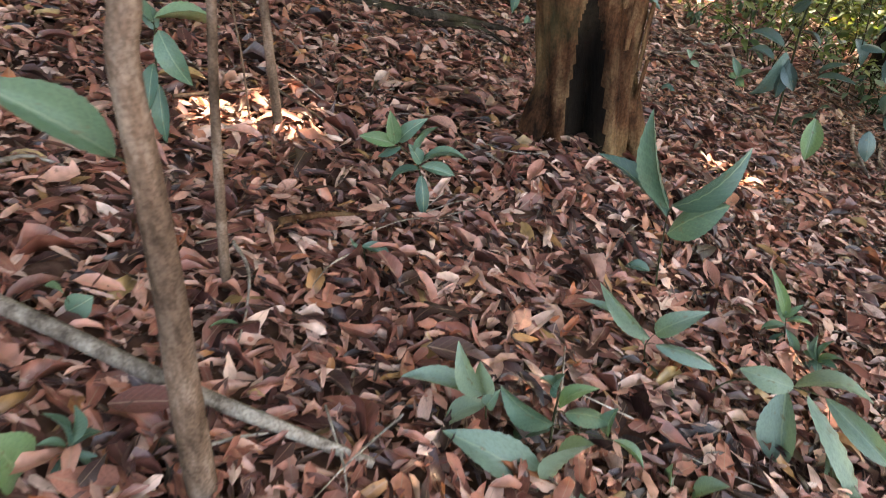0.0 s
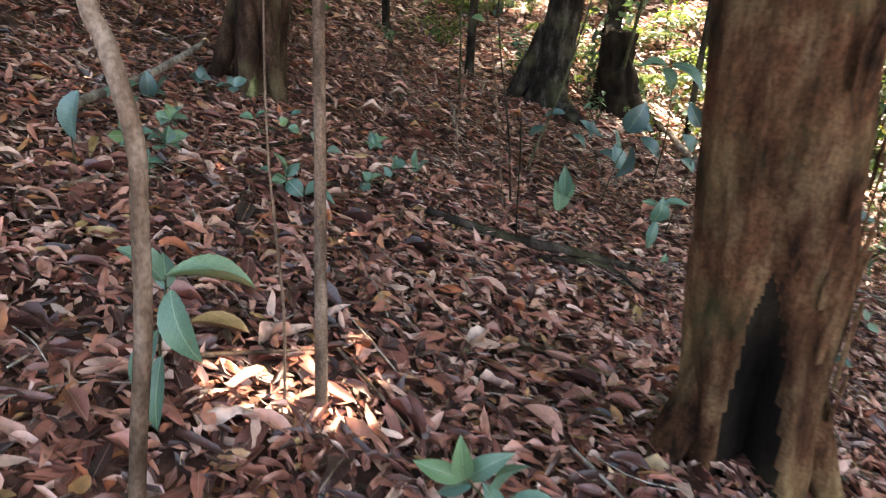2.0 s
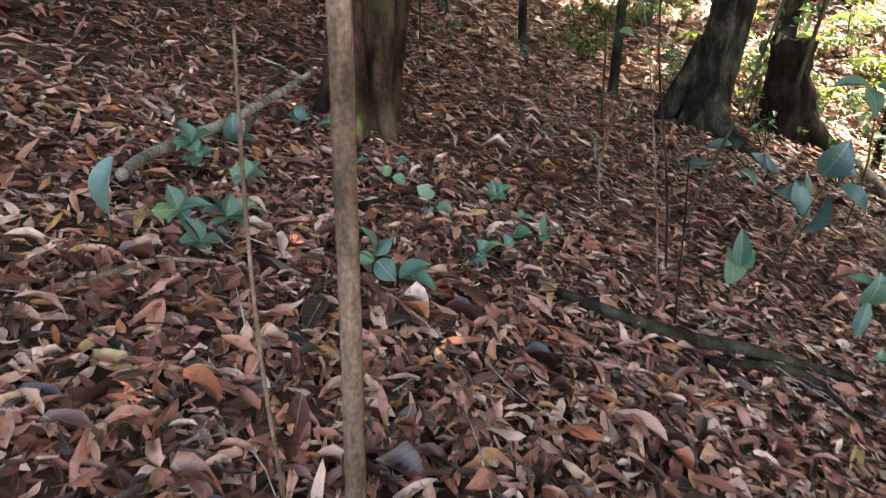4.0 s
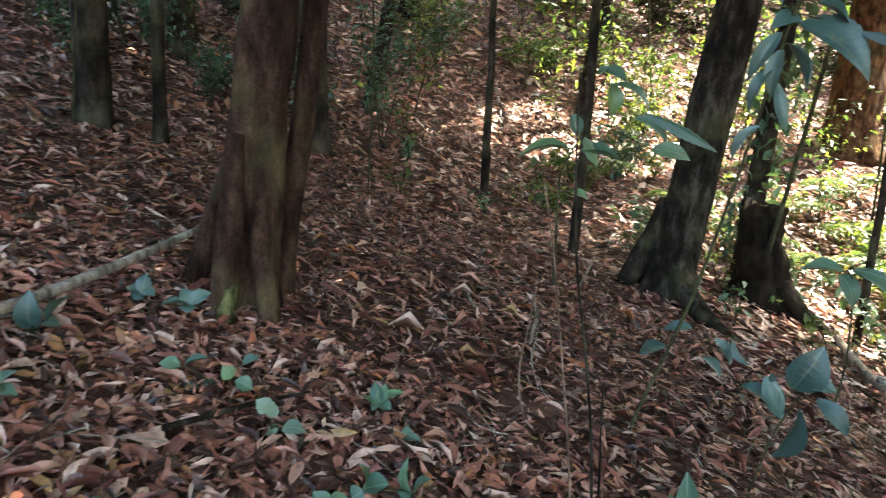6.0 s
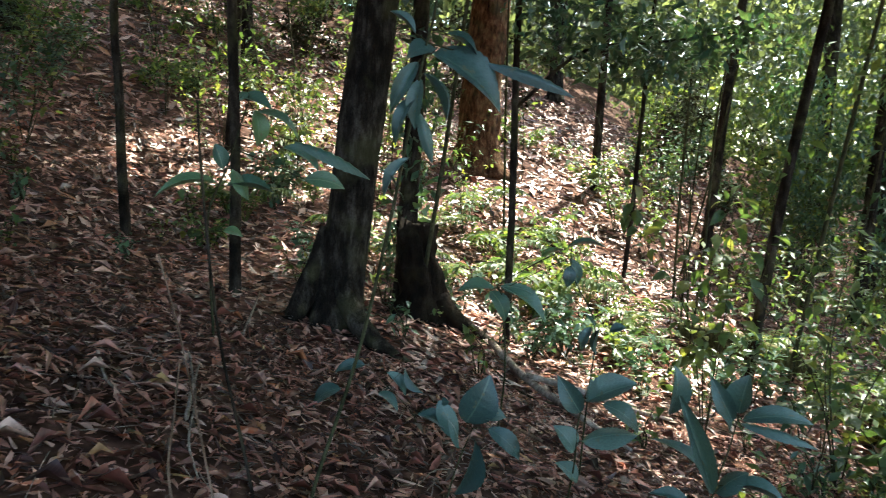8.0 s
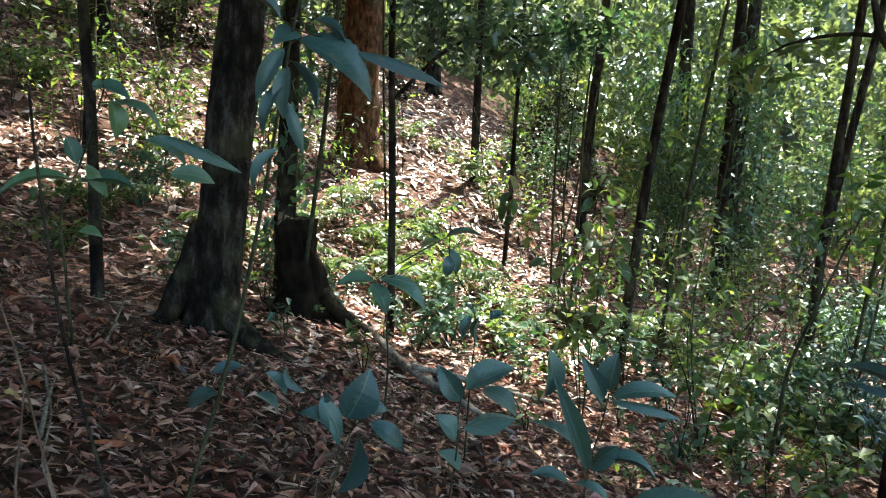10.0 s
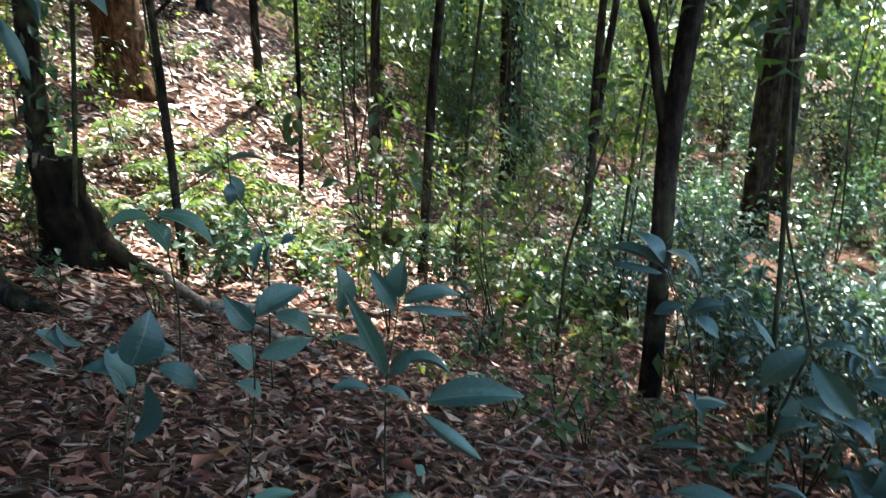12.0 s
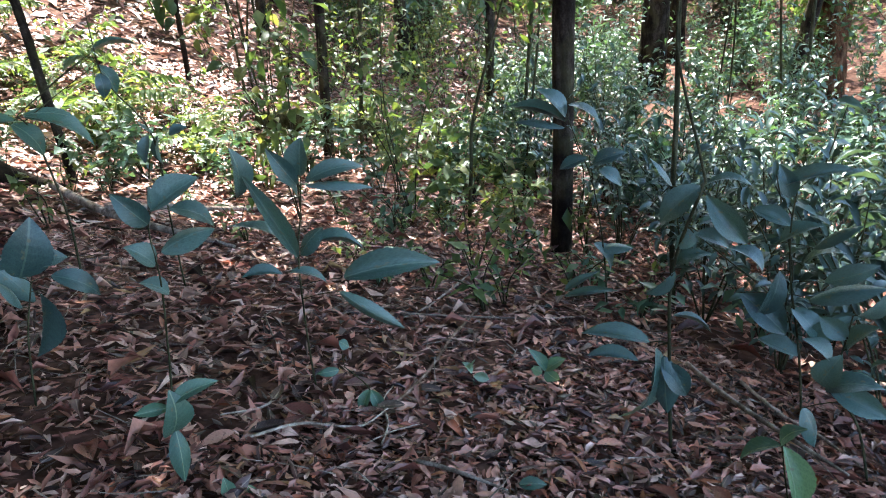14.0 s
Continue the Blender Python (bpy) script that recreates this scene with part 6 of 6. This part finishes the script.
def sapling_leaf(stem_name, from_stem, base, tip, wide):
    """A single leaf on a short stalk from a sapling's stem."""
    ob = bpy.data.objects[stem_name]
    base, tip = Vector(base), Vector(tip)
    part("stalk", tube_mesh("stalk", [from_stem, base], [0.003, 0.002], MAT_STEM, sides=5, rings=4), ob)
    ax = tip - base
    long = ax.length
    ax.normalize()
    side = Vector((0.1, -0.55, 0.8)).cross(ax).normalized()
    over = ax.cross(side)
    lf = part("leaf", LEAF_KINDS[MAT_GREEN.name][1], ob, "green leaf")
    lf.matrix_local = Matrix(((ax.x * long, side.x * wide, over.x * long, base.x), (ax.y * long, side.y * wide, over.y * long, base.y), (ax.z * long, side.z * wide, over.z * long, base.z), (0, 0, 0, 1)))


sapling_leaf("sapling", (0.037, 0.021, 0.698), (0.022, 0.012, 0.716), (-0.085, -0.048, 0.841), 0.06)
sapling_leaf("sapling.002", (0.013, 0.022, 1.221), (0.043, 0.072, 1.23), (0.07, 0.119, 1.222), 0.03)

# ---- sticks on the floor ----
fallen("fallen_stick", [(3.02, 4.59, 0.04), (2.84, 4.25, 0.04), (2.69, 3.88, 0.04), (2.61, 3.62, 0.04)], [0.014, 0.0119, 0.0056], MAT_WOOD, "pale straight stick lying under shrubs", "stick", sides=7, rings=24, rough=0.2)
fallen("fallen_stick", [(3.11, 4.33, 0.03), (2.92, 4.03, 0.03), (2.86, 3.83, 0.03), (2.73, 3.60, 0.03)], [0.009, 0.00765, 0.0036], MAT_WOOD, "thin bare stick lying on dry leaves", "stick", sides=7, rings=24, rough=0.2)
fallen("fallen_stick", [(2.64, 5.85, 0.02), (2.19, 5.56, 0.02), (1.80, 5.27, 0.02), (1.51, 5.09, 0.02), (1.41, 5.06, 0.02)], [0.01, 0.0085, 0.004], MAT_BARK_THIN, "crooked brown stick on dry leaves", "stick", sides=7, rings=24, rough=0.2)
fallen("fallen_stick", [(1.46, 6.36, 0.02), (1.28, 5.80, 0.02), (1.15, 5.43, 0.02)], [0.006, 0.0051, 0.0024], MAT_WOOD, "thin bare stick lying on dry leaves", "stick", sides=7, rings=24, rough=0.2)
fallen("fallen_stick", [(2.15, 6.00, 0.03), (2.49, 5.76, 0.03), (2.88, 5.51, 0.03), (3.20, 5.42, 0.03)], [0.006, 0.0051, 0.0024], MAT_WOOD, "thin bare stick lying on dry leaves", "stick", sides=7, rings=24, rough=0.2)
fallen("fallen_stick", [(0.79, 5.08, 0.03), (1.01, 5.07, 0.03), (1.19, 4.94, 0.03), (1.38, 5.01, 0.03)], [0.007, 0.00595, 0.0028], MAT_WOOD, "thin bare stick lying on dry leaves", "stick", sides=7, rings=24, rough=0.2)
fallen("fallen_stick", [(1.19, 4.78, 0.03), (1.31, 4.91, 0.03), (1.41, 5.09, 0.03), (1.54, 5.20, 0.03)], [0.005, 0.00425, 0.002], MAT_WOOD, "thin bare stick lying on dry leaves", "stick", sides=7, rings=24, rough=0.2)
fallen("fallen_stick", [(1.24, 4.63, 0.02), (1.32, 4.52, 0.02), (1.41, 4.32, 0.02)], [0.01, 0.0085, 0.004], MAT_WOOD, "thin bare stick lying on dry leaves", "stick", sides=7, rings=24, rough=0.2)
fallen("fallen_stick", [(1.08, 5.29, 0.02), (1.06, 5.07, 0.02), (1.14, 4.86, 0.02)], [0.006, 0.0051, 0.0024], MAT_BARK_THIN, "thin bare stick lying on dry leaves", "stick", sides=7, rings=24, rough=0.2)
fallen("fallen_stick", [(1.13, 7.51, 0.02), (0.93, 7.67, 0.02), (0.76, 7.82, 0.02)], [0.012, 0.0102, 0.0048], MAT_BARK_THIN, "dark stick on dry leaves", "stick", sides=7, rings=24, rough=0.2)
fallen("fallen_stick", [(-0.90, 2.20, 0.03), (-0.83, 2.27, 0.03), (-0.74, 2.36, 0.03), (-0.66, 2.45, 0.03)], [0.008, 0.0068, 0.0032], MAT_BARK_THIN, "brown twig across the sunny patch", "stick", sides=7, rings=24, rough=0.2)
fallen("fallen_stick", [(-0.63, 2.52, 0.02), (-0.46, 2.39, 0.02), (-0.28, 2.23, 0.02)], [0.006, 0.0051, 0.0024], MAT_BARK_THIN, "thin bare stick lying on dry leaves", "stick", sides=7, rings=24, rough=0.2)
fallen("fallen_stick", [(0.10, 2.44, 0.02), (0.21, 2.32, 0.02), (0.33, 2.16, 0.02)], [0.006, 0.0051, 0.0024], MAT_WOOD, "thin bare stick lying on dry leaves", "stick", sides=7, rings=24, rough=0.2)
fallen("fallen_stick", [(-1.15, 1.59, 0.02), (-1.10, 1.65, 0.02), (-1.00, 1.65, 0.02)], [0.008, 0.0068, 0.0032], MAT_WOOD, "thin bare stick lying on dry leaves", "stick", sides=7, rings=24, rough=0.2)
fallen("fallen_stick", [(-0.54, 1.50, 0.03), (-0.48, 1.40, 0.03), (-0.45, 1.25, 0.03), (-0.44, 1.11, 0.03)], [0.005, 0.00425, 0.002], MAT_WOOD, "thin bare stick lying on dry leaves", "stick", sides=7, rings=24, rough=0.2)
fallen("fallen_stick", [(-0.09, 4.09, 0.01), (0.23, 4.32, 0.01), (0.43, 4.17, 0.01)], [0.02, 0.017, 0.008], MAT_BARK_DARK, "dark fallen branch on dry leaves", "stick", sides=7, rings=24, rough=0.2)
fallen("fallen_stick", [(-0.45, 1.65, 0.02), (-0.34, 1.73, 0.02), (-0.23, 1.78, 0.02)], [0.012, 0.0102, 0.0048], MAT_BARK_RED, "reddish rolled strip of bark", "stick", sides=7, rings=24, rough=0.2)
fallen("fallen_stick", [(-0.47, 0.81, 0.02), (-0.39, 0.87, 0.02), (-0.33, 0.90, 0.02)], [0.005, 0.00425, 0.002], MAT_WOOD, "thin bare stick lying on dry leaves", "stick", sides=7, rings=24, rough=0.2)
fallen("fallen_stick", [(0.73, 1.27, 0.02), (0.84, 1.26, 0.02), (0.92, 1.20, 0.02)], [0.005, 0.00425, 0.002], MAT_BARK_THIN, "thin bare stick lying on dry leaves", "stick", sides=7, rings=24, rough=0.2)
fallen("fallen_stick", [(1.66, 8.71, 0.02), (1.26, 8.86, 0.02), (1.01, 10.03, 0.02)], [0.012, 0.0102, 0.0048], MAT_BARK_DARK, "dark fallen branch on dry leaves", "stick", sides=7, rings=24, rough=0.2)
fallen("fallen_stick", [(0.53, 3.30, -0.002), (0.39, 3.12, -0.002), (0.27, 2.96, -0.002)], [0.014, 0.0119, 0.0056], MAT_BARK_RED, "reddish root running from the big tree", "stick", sides=7, rings=24, rough=0.2)
fallen("fallen_stick", [(-1.74, 2.78, 0.02), (-1.71, 3.02, 0.02), (-1.59, 3.16, 0.02)], [0.012, 0.0102, 0.0048], MAT_BARK_THIN, "thin bare stick lying on dry leaves", "stick", sides=7, rings=24, rough=0.2)
fallen("fallen_stick", [(-1.57, 4.02, 0.02), (-1.49, 4.39, 0.02), (-1.42, 4.62, 0.02)], [0.012, 0.0102, 0.0048], MAT_BARK_DARK, "thin bare stick lying on dry leaves", "stick", sides=7, rings=24, rough=0.2)
fallen("fallen_stick", [(-0.16, 4.32, 0.02), (-0.04, 4.58, 0.02), (0.08, 4.58, 0.02)], [0.008, 0.0068, 0.0032], MAT_WOOD, "thin bare stick lying on dry leaves", "stick", sides=7, rings=24, rough=0.2)
fallen("fallen_stick", [(-0.99, 6.31, 0.03), (-1.09, 6.83, 0.03), (-1.16, 7.24, 0.03)], [0.012, 0.0102, 0.0048], MAT_WOOD, "pale short stick on dry leaves", "stick", sides=7, rings=24, rough=0.2)
fallen("fallen_stick", [(-1.67, 6.99, 0.02), (-1.47, 6.58, 0.02), (-1.35, 6.45, 0.02)], [0.01, 0.0085, 0.004], MAT_WOOD, "thin bare stick lying on dry leaves", "stick", sides=7, rings=24, rough=0.2)
fallen("fallen_stick", [(-1.27, 7.42, 0.03), (-1.04, 6.67, 0.03), (-0.92, 6.09, 0.03), (-0.79, 5.74, 0.03)], [0.008, 0.0068, 0.0032], MAT_WOOD, "thin bare stick lying on dry leaves", "stick", sides=7, rings=24, rough=0.2)
fallen("fallen_stick", [(-1.07, 8.16, 0.05), (-1.17, 9.22, 0.05), (-1.26, 10.05, 0.05)], [0.012, 0.0102, 0.0048], MAT_WOOD, "thin bare stick lying on dry leaves", "stick", sides=7, rings=24, rough=0.2)
fallen("fallen_stick", [(3.15, 6.49, 0.02), (2.40, 6.06, 0.02), (2.03, 5.91, 0.02)], [0.009, 0.0075, 0.004], MAT_WOOD, "long thin stick lying on dry leaves", "stick", sides=7, rings=24, rough=0.2)
fallen("fallen_stick", [(3.20, 5.63, 0.02), (3.21, 5.18, 0.03), (3.41, 4.95, 0.02)], [0.008, 0.007, 0.004], MAT_BARK_THIN, "crooked brown stick under shrubs", "stick", sides=7, rings=24, rough=0.2)
fallen("fallen_stick", [(1.18, 5.52, 0.02), (0.98, 5.32, 0.02), (0.79, 5.32, 0.02)], [0.006, 0.005, 0.003], MAT_WOOD, "thin bent stick lying on dry leaves", "stick", sides=7, rings=24, rough=0.2)

# ---- single dry leaves that lie on top, and fine twigs ----
SINGLE = []
for k in range(8):
    bv, bf = blade((0.0, 0.12, 0.3, 0.5, 0.7, 0.88, 1.0), (0.03, 0.5, 0.88, 1.0, 0.86, 0.5, 0.02), fold=rng.uniform(-0.05, 0.25), curl=rng.uniform(-0.09, 0.12), bend=rng.uniform(-0.1, 0.1), twist=rng.uniform(-0.6, 0.6))
    SINGLE.append(mesh_from("leaf", bv, bf, MAT_LITTER_ONE, True))
for k in range(300):
    x, y = rng.uniform(-1.6, 2.0), rng.uniform(0.7, 5.6)
    sx, sy = slope_turn(x, y)
    lf = part("leaf", SINGLE[k % 8], ground)
    long = rng.uniform(0.10, 0.19)
    lf.matrix_local = Matrix.Translation((x, y, ground_rough(x, y) + 0.052)) @ Euler((math.atan(sy) + rng.normal(0, 0.12), -math.atan(sx) + rng.normal(0, 0.12), rng.uniform(0, 6.28))).to_matrix().to_4x4() @ Matrix.Diagonal((long, long * rng.uniform(0.3, 0.5), long, 1))

tv, tf = [], []
for k in range(420):
    x, y, a, long = rng.uniform(-3, 3.6), rng.uniform(0.5, 7.5), rng.uniform(0, 6.28), rng.uniform(0.08, 0.4)
    p = Vector((x, y, ground_rough(x, y) + rng.uniform(0.03, 0.06)))
    q = Vector((x + long * math.cos(a), y + long * math.sin(a), 0))
    q.z = ground_rough(q.x, q.y) + rng.uniform(0.03, 0.07)
    m = p.lerp(q, 0.5) + Vector(rng.normal(0, 0.06 * long, 3))
    v, f = tube([p, m, q], [0.003, 0.0025, 0.0012], sides=4, rings=5)
    o = len(tv)
    tv += [tuple(c) for c in v]
    tf += [tuple(i + o for i in c) for c in f]
twigs = part("twig_litter", mesh_from("twig_litter", tv, tf, MAT_WOOD), ground, "fine broken twigs")
twigs["kind"] = "stuff"

# ---- more of the wood, after the rest ----
# crowns that keep the upper slope in the shade
for x, y, r, lx, ly, wide, clumps in ((-2.7, 15.6, 0.085, 0.9, -0.9, 4.2, 62), (-5.4, 12.4, 0.11, 1.8, 0.0, 4.0, 56), (-7.4, 10.4, 0.16, 1.0, -0.6, 3.6, 46)):
    tree((x, y, ground_z(x, y)), [(lx * 0.1, ly * 0.1, 1.0), (lx * 0.3, ly * 0.3, 3.0), (lx * 0.7, ly * 0.7, 5.6), (lx, ly, 8.0)], [r * 1.2, r, r * 0.95, r * 0.85, r * 0.5], MAT_BARK_DARK,
         "slim dark tree on the shaded upper slope", sides=14, rings=24, flare=0.35, limbs=4, crown=(wide, 1.7, clumps), per=170, group="trees of the wood")

# low green growth round the log, the stump and the hollow's edge
bush_named("shrub")
verge = [bush((x, y, ground_z(x, y)), t, w, k, s, m, "low broad-leaved green shrub among dry leaves", stems=5, flat=0.45, group="low green shrubs", aspect=0.5)
         for x, y, t, w, k, s, m in ((3.3, 10.2, 0.75, 0.55, 130, 0.13, MAT_BUSH), (5.0, 11.2, 0.9, 0.65, 150, 0.13, MAT_BUSH_DARK), (2.3, 12.4, 0.6, 0.5, 110, 0.15, MAT_BUSH), (5.6, 9.4, 0.8, 0.6, 140, 0.12, MAT_BUSH_DARK))]
strew(verge, sector(15, 6.8, 11.5, 24, 46) + sector(6, 8.5, 14, 6, 24) + sector(8, 8.0, 14, -22, 4) + sector(16, 6.0, 9.5, 44, 66)
      + [(5.7, 11.2), (2.3, 11.2), (-2.2, 11.8), (-1.0, 11.9), (2.2, 12.6), (1.75, 10.6), (3.1, 11.5), (4.6, 13.7), (3.0, 10.4)])
strew(shady, sector(14, 7.5, 12, -58, -34), 0.8)


# thinner litter behind the start and beyond the slope that the walk looks over
def around(x, y):
    return ~in_wedge(x, y)


litter("leaf_litter", -5.0, 5.0, -3.0, 0.2, 200, 0.10, flat_shapes, 0.05, around, LITTER_LABEL)
litter("leaf_litter", -12.0, 13.0, -8.0, 9.0, 45, 0.16, flat_shapes, 0.06, around, LITTER_LABEL)
